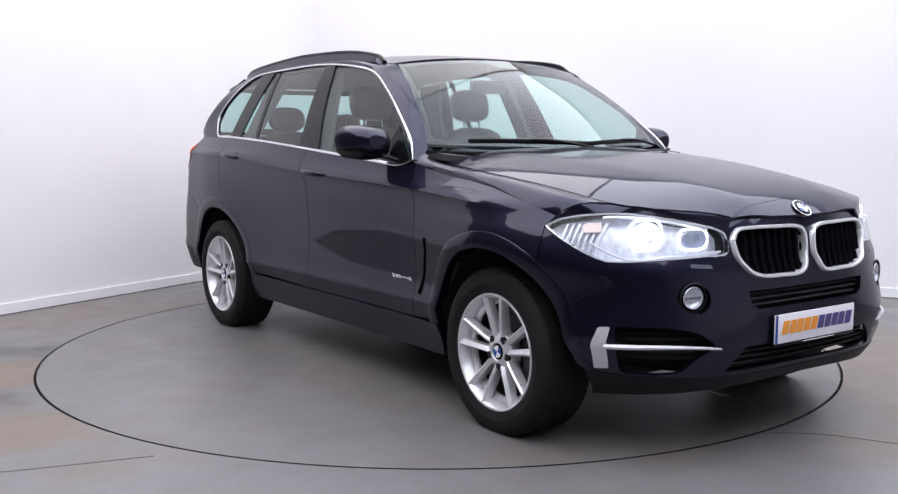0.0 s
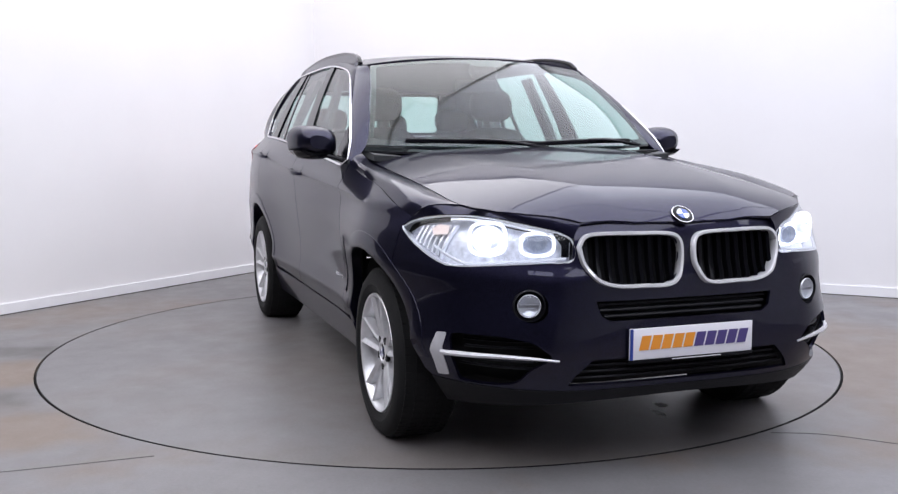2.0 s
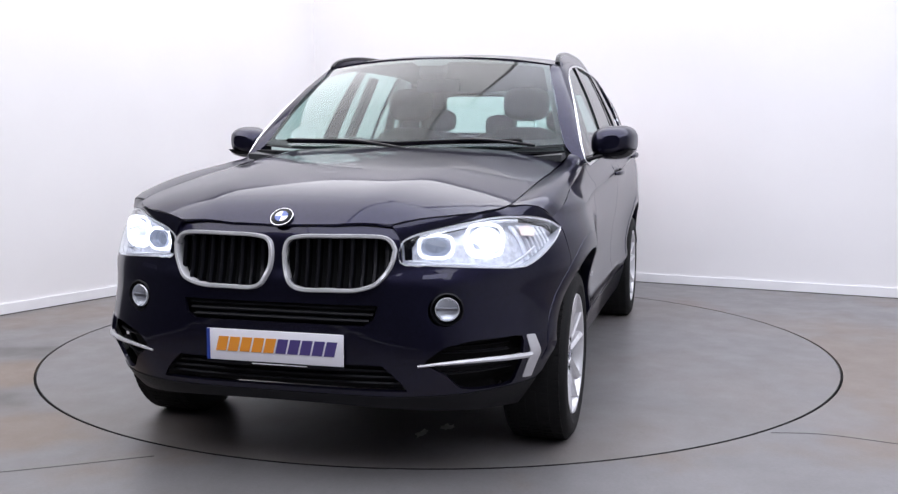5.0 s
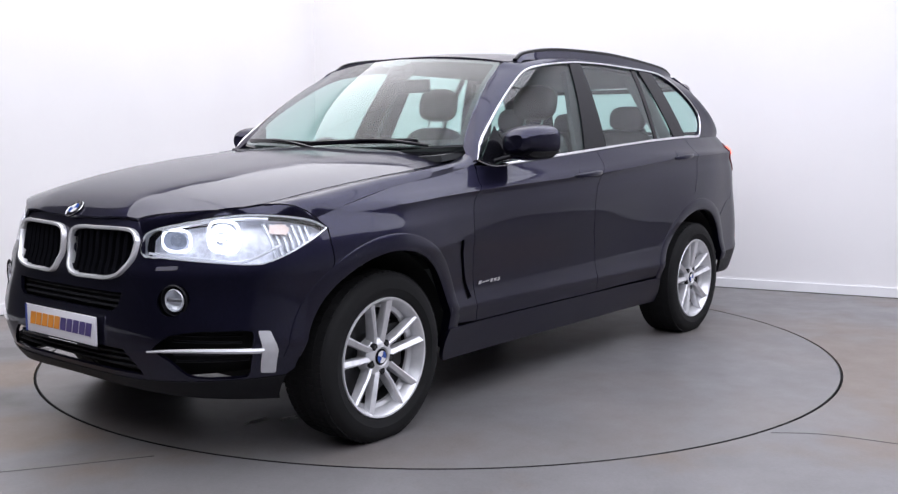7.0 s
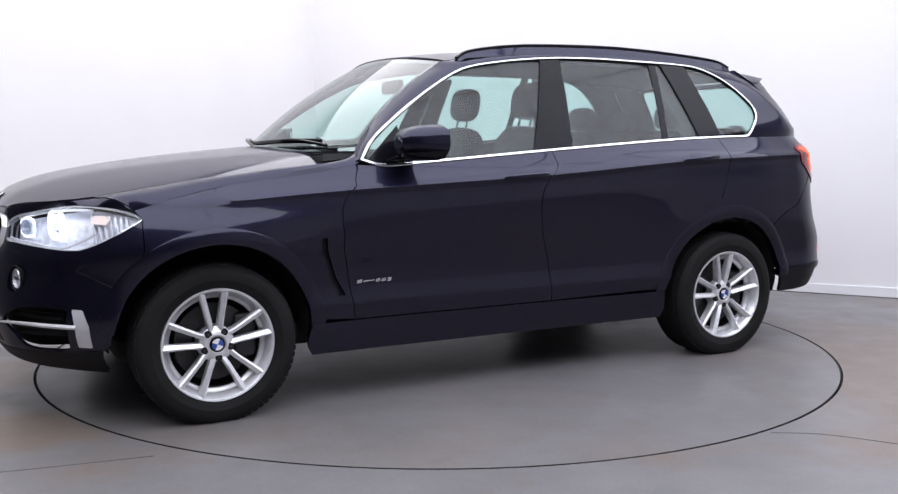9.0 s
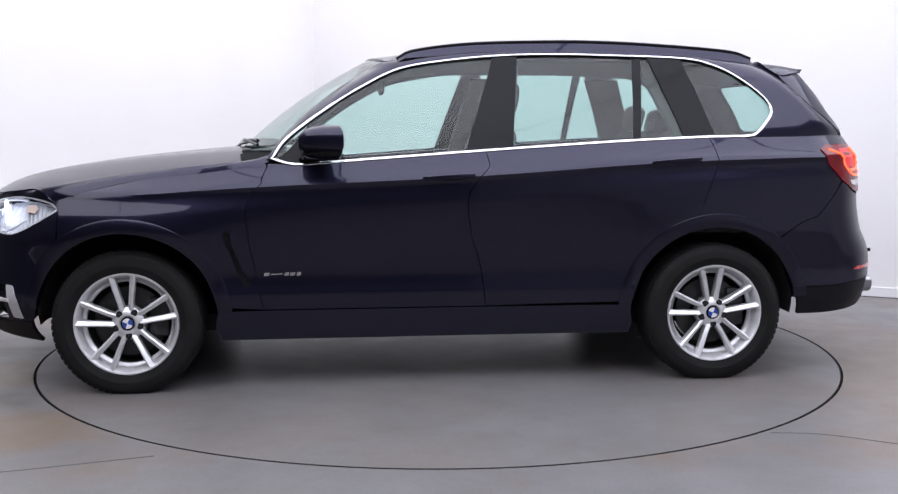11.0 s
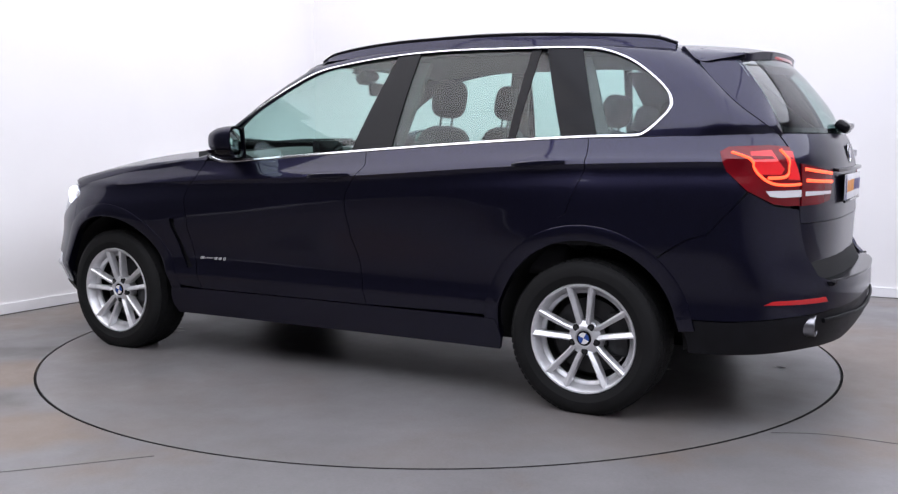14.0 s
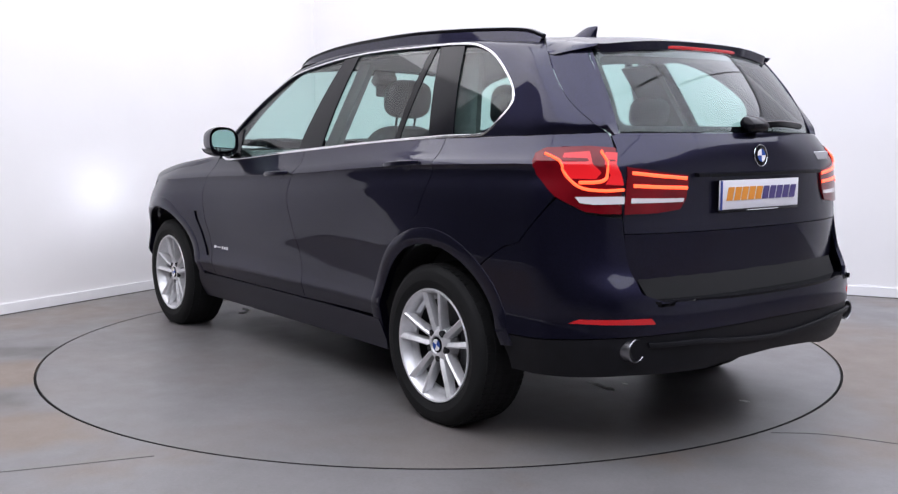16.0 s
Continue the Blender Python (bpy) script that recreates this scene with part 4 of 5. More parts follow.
def build_front():
    # bonnet
    half = [(1.0, 0.0), (0.98, 0.3), (0.93, 0.58), (0.86, 0.775), (0.87, 0.795), (1.2, 0.797), (1.6, 0.782), (1.86, 0.769), (1.935, 0.757), (2.0, 0.732), (2.09, 0.667), (2.15, 0.587), (2.20, 0.50), (2.245, 0.41), (2.272, 0.2), (2.28, 0.0)]
    poly = half + [(x, -y) for x, y in half[-2:0:-1]]
    part("bonnet", patch(poly, bonnet, (0.05, 0.05), 0.014), PAINT, car)
    part("bonnet_bay", patch([(x * 0.985 if x > 1.5 else x * 1.03, y * 0.97) for x, y in poly], lambda x, y: (x, y, bonnet(x, y)[2] - 0.06), (0.15, 0.15), 0.01), DARK_VOID, car)
    # wing tops
    a = spline([upper(0.768, 1.135)] + [side(x, z) for x, z in ((0.80, 1.117), (1.1, 1.068), (1.4, 1.035), (1.68, 0.975), (1.79, 0.938))], 40)
    b = spline([(0.70, 0.838, 1.203), *[bonnet(x, y) for x, y in ((0.88, 0.80), (1.2, 0.801), (1.6, 0.786), (1.86, 0.772), (1.935, 0.760))]], 40)
    rows = [a]
    for k in (0.25, 0.5, 0.75):
        rows.append([p * (1 - k) + q * k + np.array((0, 0.026, 0.022)) * math.sin(math.pi * k) * min(1, i / 9) for i, (p, q) in enumerate(zip(a, b))])
    rows.append(b)
    pair("wing_top", loft(rows, 0.012, flip=True), PAINT, car)
    # painted brow that closes the seam over each headlamp
    top = [skin(q, z) for q, z in ql([(1.765, 0.905), (1.80, 0.929), (1.86, 0.946), (1.92, 0.954)]) + qfl([(0.744, 0.958), (0.667, 0.949), (0.577, 0.929), (0.486, 0.906), (0.440, 0.878)])]
    wing_front, corner = np.array(side(1.79, 0.938)), np.array(bonnet(1.935, 0.760))
    over = [tuple(wing_front), *[tuple(wing_front * (1 - k) + corner * k + np.array((0, 0.026, 0.022)) * math.sin(math.pi * k)) for k in (0.25, 0.5, 0.75)], tuple(corner), bonnet(2.0, 0.735), bonnet(2.09, 0.67), bonnet(2.18, 0.53), bonnet(2.245, 0.41)]
    c1, c2 = spline(top, 40), spline(over, 40) - np.array((0.002, 0, 0.006))
    pair("lamp_brow", loft([c1, (c1 + c2) / 2 + np.array((0.003, 0.002, 0.003)), c2], 0.008, flip=True), PAINT, car)
    # bumper skin with its openings
    edge = qfl([(0.0, 0.338), (0.45, 0.338), (0.70, 0.345)]) + ql([(1.93, 0.352)])
    edge += ql(arc(AXLE, ARCH_R, 2, 44, 8)) + ql([(1.774, 0.76), (1.768, 0.893), (1.851, 0.846), (1.945, 0.799), (2.01, 0.775), (2.06, 0.774)])
    edge += qfl([(0.68, 0.784), (0.567, 0.792), (0.449, 0.799), (0.437, 0.875), (0.425, 0.924), (0.26, 0.932), (0.0, 0.924)])
    poly = edge + [(-q, z) for q, z in reversed(edge[1:-1])]
    holes = []
    for s in (1, -1):
        holes += [[(s * q, z) for q, z in qfl(shape)] for shape in (rounded(KIDNEY, 0.02, 2), rounded(SIDE_INTAKE, 0.02, 2), fog_ring(0.058))]
    holes.append(both(qfl([(0.0, 0.662)] + UPPER_INTAKE + [(0.0, 0.588)])[1:-1]))
    holes.append(both(qfl(LOWER_INTAKE)))
    part("front_bumper", patch(poly, skin, (0.03, 0.03), 0.014, holes=holes), PAINT, car)
    lip = qfl([(0.0, 0.336), (0.45, 0.336), (0.70, 0.343)]) + ql([(1.93, 0.35), (1.90, 0.245)]) + qfl([(0.70, 0.262), (0.40, 0.29), (0.0, 0.30)])
    part("front_lip", patch(lip + [(-q, z) for q, z in reversed(lip[1:-1])], lift(skin, 0.004), (0.04, 0.03), 0.02), BLACK_PLASTIC, car, "black plastic lower front lip")
    # dark backing behind all openings
    back = qfl([(0.0, 0.30), (0.6, 0.30), (0.86, 0.34), (0.87, 0.56), (0.70, 0.72), (0.45, 0.74), (0.45, 0.91), (0.0, 0.91)])
    part("grille_backing", patch(back + [(-q, z) for q, z in reversed(back[1:-1])], lift(skin, -0.075), (0.06, 0.06), 0.006), DARK_VOID, car)
    for s in (1, -1):
        flip = (lambda bm: bm) if s > 0 else mirrored
        # kidney frame and bars
        line = spline(KIDNEY + KIDNEY[:1], 73)[:-1]
        pts = [Vector(lift(skin, 0.010)(q_f(y, z), z)) for y, z in line]
        grille = part("kidney_grille", flip(tube(pts, [(-0.006, -0.030), (0.008, -0.030), (0.009, 0.003), (0.006, 0.009), (-0.003, 0.009), (-0.006, 0.004)], [Vector((1, 0.1, 0.12))] * 72, closed=True)), KIDNEY_SILVER, car, "satin chrome kidney grille frame")
        inner = [tuple(p) for p in line]
        for i in range(9):
            y = 0.066 + i * 0.041
            zs = [z for z in np.linspace(0.70, 0.91, 60) if inside((y, z), inner)]
            if zs:
                bar = [lift(skin, -0.006 - 0.02 * abs(z - 0.8))(q_f(y, z), z) for z in np.linspace(zs[0] - 0.004, zs[-1] + 0.004, 8)]
                part("bar", flip(tube(bar, [(-0.006, -0.03), (0.006, -0.03), (0.0075, 0.0), (0.0, 0.010), (-0.0075, 0.0)], (1, 0, 0.1))), GLOSS_BLACK, grille)
        # fog lamp
        c = Vector(skin(q_f(0.600, 0.645), 0.645))
        turn = Matrix.Translation(c + Vector((-0.02, 0, 0))) @ Matrix.Rotation(radians(16), 4, "Z")
        cup = lathe([(0.060, 0.016), (0.055, 0.020), (0.050, 0.0), (0.046, -0.015), (0.0005, -0.02)], 32, "x")
        bmesh.ops.transform(cup, matrix=turn, verts=cup.verts)
        fog = part("fog_lamp", flip(cup), BLACK_PLASTIC, car)
        bowl = lathe([(0.043, 0.014), (0.040, 0.018), (0.036, 0.006), (0.02, -0.005), (0.0005, -0.008)], 32, "x")
        bmesh.ops.transform(bowl, matrix=turn, verts=bowl.verts)
        part("reflector", flip(bowl), REFLECTOR, fog)
        lens = lathe([(0.041, 0.014), (0.03, 0.020), (0.0005, 0.023)], 24, "x")
        bmesh.ops.transform(lens, matrix=turn, verts=lens.verts)
        part("lens", flip(lens), CLEAR, fog)
        part("crossbar", flip(rounded_box(0.006, 0.074, 0.012, 0.002, 1, turn @ Matrix.Translation((0.010, 0, 0)))), STEEL, fog)
        # side intake: bright blade and flap, dark grille
        blade = [lift(skin, 0.004)(q_f(y, z), z) for y, z in spline([(0.515, 0.453), (0.60, 0.462), (0.72, 0.467), (0.866, 0.462)], 16)]
        part("intake_blade", flip(tube(blade, [(-0.012, -0.008), (0.0, -0.008), (0.004, 0.0), (0.0, 0.008), (-0.012, 0.008)], (0, 0, 1), sizes=list(np.linspace(0.45, 1.15, 16)))), SATIN, car, "satin silver bumper blade")
        flap = ql([(2.047, 0.535), (2.008, 0.532), (1.985, 0.45), (1.970, 0.366), (2.022, 0.371), (2.038, 0.45)])
        part("intake_flap", flip(patch(rounded(flap, 0.006, 2), lift(skin, 0.003), (0.02, 0.03), 0.02)), SATIN, car, "satin silver bumper corner flap")
        for z in (0.40, 0.43, 0.495, 0.52):
            y0 = 0.60
            row = [lift(skin, -0.045)(q_f(y, z), z) for y in np.linspace(y0, 0.82, 6)]
            part("intake_slat", flip(tube(row, oval(0.012, 0.005, 6), (0, 0, 1))), BLACK_PLASTIC, car)
        # bumper lamp washer seam
        q = q_f(0.60, 0.775)
        wash = qfl([(0.52, 0.764), (0.60, 0.770), (0.60, 0.755), (0.52, 0.750)])
        part("washer_cap", flip(patch(wash, lift(skin, 0.001), (0.03, 0.03), 0.004)), PAINT, car)
    # intake slats across the middle
    for z, w in ((0.605, 0.34), (0.628, 0.355), (0.650, 0.36)):
        row = [lift(skin, -0.03)(q_f(y, z), z) for y in np.linspace(-w, w, 13)]
        part("intake_slat", tube(row, oval(0.014, 0.006, 8, 3), (0, 0, 1)), BLACK_PLASTIC, car)
    for z, w in ((0.375, 0.45), (0.400, 0.43), (0.425, 0.40)):
        row = [lift(skin, -0.03)(q_f(y, z), z) for y in np.linspace(-w, w, 13)]
        part("intake_slat", tube(row, oval(0.014, 0.005, 8, 3), (0, 0, 1)), BLACK_PLASTIC, car)
    number_plate(Matrix.Translation((2.345, 0, 0.503)) @ FRONT_FACE, "white front plate with orange and violet bars")
    roundel(car, Matrix.Translation((2.262, 0, 0.958)) @ Matrix.Rotation(radians(-48), 4, "Y") @ FRONT_FACE, 0.041)
    # headlamps
    outline = ql([(1.762, 0.902), (1.80, 0.928), (1.86, 0.945), (1.92, 0.953)]) + qfl([(0.744, 0.957), (0.667, 0.948), (0.577, 0.928), (0.486, 0.905), (0.440, 0.875), (0.447, 0.803), (0.567, 0.796), (0.68, 0.788)]) + ql([(2.06, 0.778), (2.01, 0.779), (1.945, 0.803), (1.851, 0.851)])
    for s in (1, -1):
        flip = (lambda bm: bm) if s > 0 else mirrored
        lamp = part("headlamp", flip(patch(outline, lift(skin, -0.055), (0.03, 0.03), 0.004)), HOUSING, car, "lit white twin-ring headlamp")
        lens = part("lens", flip(patch(outline, lift(skin, 0.001), (0.03, 0.03))), CLEAR, lamp)
        lens.visible_shadow = False
        rim = [Vector(lift(skin, -0.012)(q, z)) for q, z in spline(outline + outline[:1], 90)[:-1]]
        part("lamp_wall", flip(tube(rim, [(-0.003, -0.045), (0.003, -0.045), (0.003, 0.012), (-0.003, 0.012)], [Vector((0.8, 0.6, 0.1))] * 89, closed=True)), REFLECTOR, lamp)
        inner = qfl([(0.50, 0.900), (0.450, 0.872), (0.455, 0.817), (0.482, 0.812), (0.478, 0.86)])
        part("inner_shroud", flip(patch(inner, lift(skin, -0.02), (0.02, 0.02), 0.004)), GLOSS_BLACK, lamp)
        low = [Vector(lift(skin, -0.010)(q_f(y, z), z)) for y, z in spline([(0.468, 0.812), (0.567, 0.804), (0.66, 0.797), (0.74, 0.788), (0.79, 0.787), (0.83, 0.81), (0.865, 0.845)], 24)]
        part("lamp_strip", flip(tube(low, oval(0.004, 0.005, 8), (0, 0, 1))), REFLECTOR, lamp)
        for k in range(7):
            x = 1.83 + 0.022 * k
            rib = [lift(skin, -0.046)(q_x(x, z), z) for z in np.linspace(0.862 - 0.45 * (x - 1.83), 0.925 + 0.12 * (x - 1.83), 5)]
            part("reflector_rib", flip(tube(rib, oval(0.008, 0.012, 6), (0.5, 0.8, 0))), REFLECTOR, lamp)
        brow = [Vector(lift(skin, -0.014)(q_f(y, z), z)) for y, z in spline([(0.50, 0.900), (0.58, 0.920), (0.667, 0.938), (0.744, 0.946), (0.80, 0.943)], 14)]
        part("upper_strip", flip(tube(brow, oval(0.005, 0.007, 6), (0, 0, 1))), REFLECTOR, lamp)
        marker = qfl([(0.862, 0.91), (0.84, 0.928), (0.812, 0.925), (0.825, 0.895), (0.865, 0.888)])
        part("side_marker", flip(patch(marker, lift(skin, -0.022), (0.02, 0.02), 0.004)), AMBER, lamp)
        for cy, cz, ry, rz in ((0.700, 0.873, 0.066, 0.058), (0.547, 0.857, 0.060, 0.040)):
            x = skin(q_f(cy, cz), cz)[0]
            yaw = radians(20)
            m = Matrix.Translation((x - 0.035, cy, cz)) @ Matrix.Rotation(yaw, 4, "Z") @ FRONT_FACE
            loop = [(ry * px, rz * py, 0) for px, py in oval(1, 1, 40, 3.2)]
            ring = tube(loop, oval(0.0055, 0.006, 8), closed=True)
            bmesh.ops.transform(ring, matrix=m, verts=ring.verts)
            part("corona_ring", flip(ring), RING_GLOW, lamp, "glowing white light ring")
            bowl = lathe([(0.05 * 0.95, 0.01), (0.044, -0.006), (0.034, -0.018), (0.0005, -0.022)], 28, "z")
            bmesh.ops.transform(bowl, matrix=m @ Matrix.Diagonal((ry / 0.055, rz / 0.055, 1, 1)), verts=bowl.verts)
            part("bowl", flip(bowl), LIT_BOWL if cy > 0.6 else DIM_BOWL, lamp)
            ball = lathe([(0.030, -0.012), (0.026, 0.002), (0.016, 0.010), (0.0005, 0.013)], 24, "z")
            bmesh.ops.transform(ball, matrix=m, verts=ball.verts)
            if cy > 0.6:
                beam = lathe([(0.0005, -0.020), (0.017, -0.020)], 20, "z")
                shade = lathe([(0.0185, -0.024), (0.0185, 0.020), (0.0215, 0.020), (0.0215, -0.024)], 20, "z")
                lid = rounded_box(0.040, 0.004, 0.055, 0.001, 1, Matrix.Translation((0, 0.0125, 0.010)))
                for piece in (beam, shade, lid):
                    bmesh.ops.transform(piece, matrix=m, verts=piece.verts)
                part("projector", flip(beam), BEAM_GLOW, lamp)
                part("projector_shade", flip(shade), HOUSING, lamp)
                part("beam_shield", flip(lid), HOUSING, lamp)
                continue
            part("bulb", flip(ball), LAMP_GLOW if cy > 0.6 else CLEAR, lamp)


def build_rear():
    # tailgate skin, split at its seam
    up = qrl([(0.0, 1.258), (0.65, 1.256), (0.681, 1.25), (0.692, 1.20), (0.710, 0.955), (0.707, 0.884), (0.0, 0.884)])
    low = qrl([(0.0, 0.880), (0.706, 0.880), (0.70, 0.70), (0.67, 0.645), (0.0, 0.635)])
    shelf = qrl([(0.40, 1.098), (0.40, 1.083), (0.0, 1.086)])

    def whole(half):
        return [(q - 3, z) for q, z in half] + [(3 - q, z) for q, z in reversed(half)]

    def rear(a, z):
        p = skin(3 - abs(a), z)
        return (p[0], math.copysign(p[1], -a), z)

    part("tailgate", patch(whole(up), rear, (0.035, 0.03), 0.014), PAINT, car)
    part("lower_tailgate", patch(whole(low), lambda a, z: (rear(a, 0.9)[0] + 0.05 * (0.9 - z), rear(a, 0.9)[1] * (1 - 0.02 * (0.9 - z)), z), (0.035, 0.03), 0.014), PAINT, car)
    part("tailgate_inner", patch(whole(qrl([(0.0, 1.24), (0.64, 1.24), (0.64, 0.60), (0.0, 0.60)])), lift(rear, -0.05), (0.08, 0.08), 0.008), DARK_VOID, car)
    part("tailgate_ledge", tube([lift(rear, 0.012)(a, 1.098) for a in np.linspace(-0.20, 0.20, 11)], [(-0.012, -0.006), (0.014, -0.008), (0.014, 0.004), (-0.012, 0.008)], (0, 0, 1)), GLOSS_BLACK, car, "gloss black strip over the rear plate")
    number_plate(Matrix.Translation((-2.458, 0.045, 1.018)) @ REAR_FACE @ Matrix.Rotation(radians(0), 4, "Z"), "white rear plate with orange and violet bars")
    roundel(car, Matrix.Translation((-2.432, 0.012, 1.168)) @ Matrix.Rotation(radians(6), 4, "Y") @ REAR_FACE, 0.043)
    for i, (w, y0) in enumerate(((0.062, -0.455), (0.045, -0.520))):
        p = Vector(rear(q_r(abs(y0), 1.163) * 0 + (3 - q_r(abs(y0), 1.163)), 1.163))
        part("badge_bar", rounded_box(0.008, w, 0.034, 0.001, 1, Matrix.Translation((p.x - 0.004, y0, 1.163)) @ Matrix.Rotation(radians(-16), 4, "Z")), SATIN, car, "chrome model badge bar")
    # bumper and lower valance
    edge = qrl([(0.0, 0.628), (0.61, 0.632), (0.69, 0.665), (0.706, 0.75), (0.713, 0.94), (0.815, 0.955), (0.884, 1.014)])
    edge += ql([(-2.10, 0.945), (-1.93, 0.815), *arc(-AXLE, ARCH_R, 131, 165, 8), (-1.96, 0.478)]) + qrl([(0.85, 0.50), (0.60, 0.515), (0.0, 0.525)])
    part("rear_bumper", patch(whole(edge), rear, (0.035, 0.03), 0.014), PAINT, car)
    # step coloured black so the shadow under the tailgate is in its colour
    part("bumper_step", patch([(-0.66, -2.44), (0.66, -2.44), (0.63, -2.535), (0.3, -2.545), (-0.3, -2.545), (-0.63, -2.535)], lambda y, x: (x + 0.20 * y * y * (1 if x < -2.5 else 0.4), y, 0.627), (0.08, 0.05), 0.01), GLOSS_BLACK, car)
    edge = qrl([(0.0, 0.521), (0.60, 0.511), (0.85, 0.496)]) + ql([(-1.96, 0.472), (-1.905, 0.44), (-1.93, 0.325)]) + qrl([(0.86, 0.335), (0.70, 0.35), (0.40, 0.352), (0.28, 0.372), (0.0, 0.385)])
    part("rear_valance", patch(whole(edge), lift(rear, -0.006), (0.035, 0.03), 0.02), BLACK_PLASTIC, car, "black plastic lower rear valance")
    part("valance_rib", tube([lift(rear, 0.004)(a, 0.475 - 0.03 * (1 - min(1, (abs(a) / 0.2)))) for a in np.linspace(-0.42, 0.42, 25)], oval(0.008, 0.010, 8, 3), (0, 0, 1)), BLACK_PLASTIC, car)
    # tail lamps
    outer = ql([(-2.035, 1.178)]) + qrl([(0.85, 1.199), (0.765, 1.205), (0.696, 1.199), (0.706, 1.08), (0.716, 0.957), (0.775, 0.958), (0.824, 0.966), (0.888, 1.022)]) + ql([(-2.07, 1.10)])
    inner = qrl([(0.690, 1.132), (0.57, 1.112), (0.445, 1.098), (0.449, 1.06), (0.460, 1.01), (0.489, 0.970), (0.59, 0.958), (0.707, 0.955)])
    for s in (1, -1):
        flip = (lambda bm: bm) if s > 0 else mirrored
        lamp = part("tail_lamp", flip(patch(outer, lift(skin, 0.006), (0.03, 0.025), 0.02)), RED_LENS, car, "lit red wrap-around tail lamp")
        arm = spline([(0.745, 1.185), (0.752, 1.10), (0.762, 1.082), (0.785, 1.074), (0.83, 1.072)], 20)
        l1 = [lift(skin, 0.008)(q_r(y, z), z) for y, z in arm]
        part("light_bar", flip(tube(l1, oval(0.0035, 0.0065, 8), (0, 0, 1))), RED_GLOW, lamp)
        l2 = [lift(skin, 0.008)(q_r(y, z), z) for y, z in spline([(0.705, 1.046), (0.77, 1.043), (0.825, 1.052), (0.850, 1.085), (0.866, 1.150), (0.868, 1.175)], 22)]
        part("light_bar", flip(tube(l2, oval(0.0035, 0.0055, 8), (0, 0, 1))), RED_GLOW, lamp)
        field = qrl([(0.70, 1.180), (0.735, 1.182), (0.742, 1.10), (0.76, 1.066), (0.704, 1.062)])
        part("light_field", flip(patch(field, lift(skin, 0.0075), (0.03, 0.03), 0.002)), RED_HALF, lamp)
        field = qrl([(0.775, 1.185), (0.835, 1.178), (0.858, 1.088), (0.785, 1.085), (0.768, 1.11)])
        part("light_field", flip(patch(field, lift(skin, 0.0075), (0.03, 0.03), 0.002)), RED_HALF, lamp)
        clear = qrl([(0.705, 1.022), (0.845, 1.020), (0.835, 0.998), (0.80, 0.992), (0.706, 0.994)])
        part("reversing_lamp", flip(patch(clear, lift(skin, 0.008), (0.03, 0.03), 0.004)), TAIL_WHITE, lamp, "clear reversing lamp")
        mate = part("tail_lamp_inner", flip(patch(inner, lift(skin, 0.008), (0.03, 0.025), 0.02)), RED_LENS, car, "lit red tail lamp on the tailgate")
        for z0, z1 in ((1.108, 1.086), (1.060, 1.050)):
            bar = [lift(skin, 0.009)(q_r(y, z), z) for y, z in ((0.672, z0), (0.58, (z0 + z1) / 2), (0.455, z1))]
            part("light_bar", flip(tube(spline(bar, 8), oval(0.004, 0.0065, 8), (0, 0, 1))), RED_GLOW, mate)
        clear = qrl([(0.682, 1.015), (0.47, 1.012), (0.475, 0.998), (0.684, 0.996)])
        part("reversing_strip", flip(patch(clear, lift(skin, 0.0095), (0.03, 0.03), 0.003)), TAIL_WHITE, mate, "clear reversing lamp strip")
        refl = qrl([(0.890, 0.553), (0.87, 0.570), (0.665, 0.575), (0.65, 0.553)])
        part("rear_reflector", flip(patch(refl, lift(skin, 0.003), (0.03, 0.03), 0.006)), RED_REFLECTOR, car, "red bumper reflector strip")
        # tail pipe
        pipe = lathe([(0.040, 0.10), (0.040, -0.03), (0.0425, -0.033), (0.045, -0.030), (0.045, 0.10)], 32, "x")
        bmesh.ops.transform(pipe, matrix=Matrix.Translation((-2.385, 0.715, 0.455)), verts=pipe.verts)
        tail = part("tail_pipe", flip(pipe), STEEL, car, "polished steel tail pipe")
        # black disc closes the pipe, standing for its unlit inside
        dark_plug = lathe([(0.0005, -0.012), (0.0403, -0.012)], 24, "x")
        bmesh.ops.transform(dark_plug, matrix=Matrix.Translation((-2.385, 0.715, 0.455)), verts=dark_plug.verts)
        part("pipe_core", flip(dark_plug), DARK_VOID, tail)
    # rear wiper
    hub = rounded_box(0.07, 0.13, 0.05, 0.02, 3, Matrix.Translation((-2.405, 0.02, 1.292)) @ Matrix.Rotation(radians(-38), 4, "Y"))
    wiper = part("rear_wiper", hub, GLOSS_BLACK, car, "black rear wiper at rest")
    arm = [(-2.425, 0.0, 1.292), (-2.425, -0.14, 1.296), (-2.39, -0.32, 1.288)]
    part("wiper_arm", tube(spline(arm, 10), oval(0.010, 0.014, 8), (0, 0, 1)), GLOSS_BLACK, wiper)


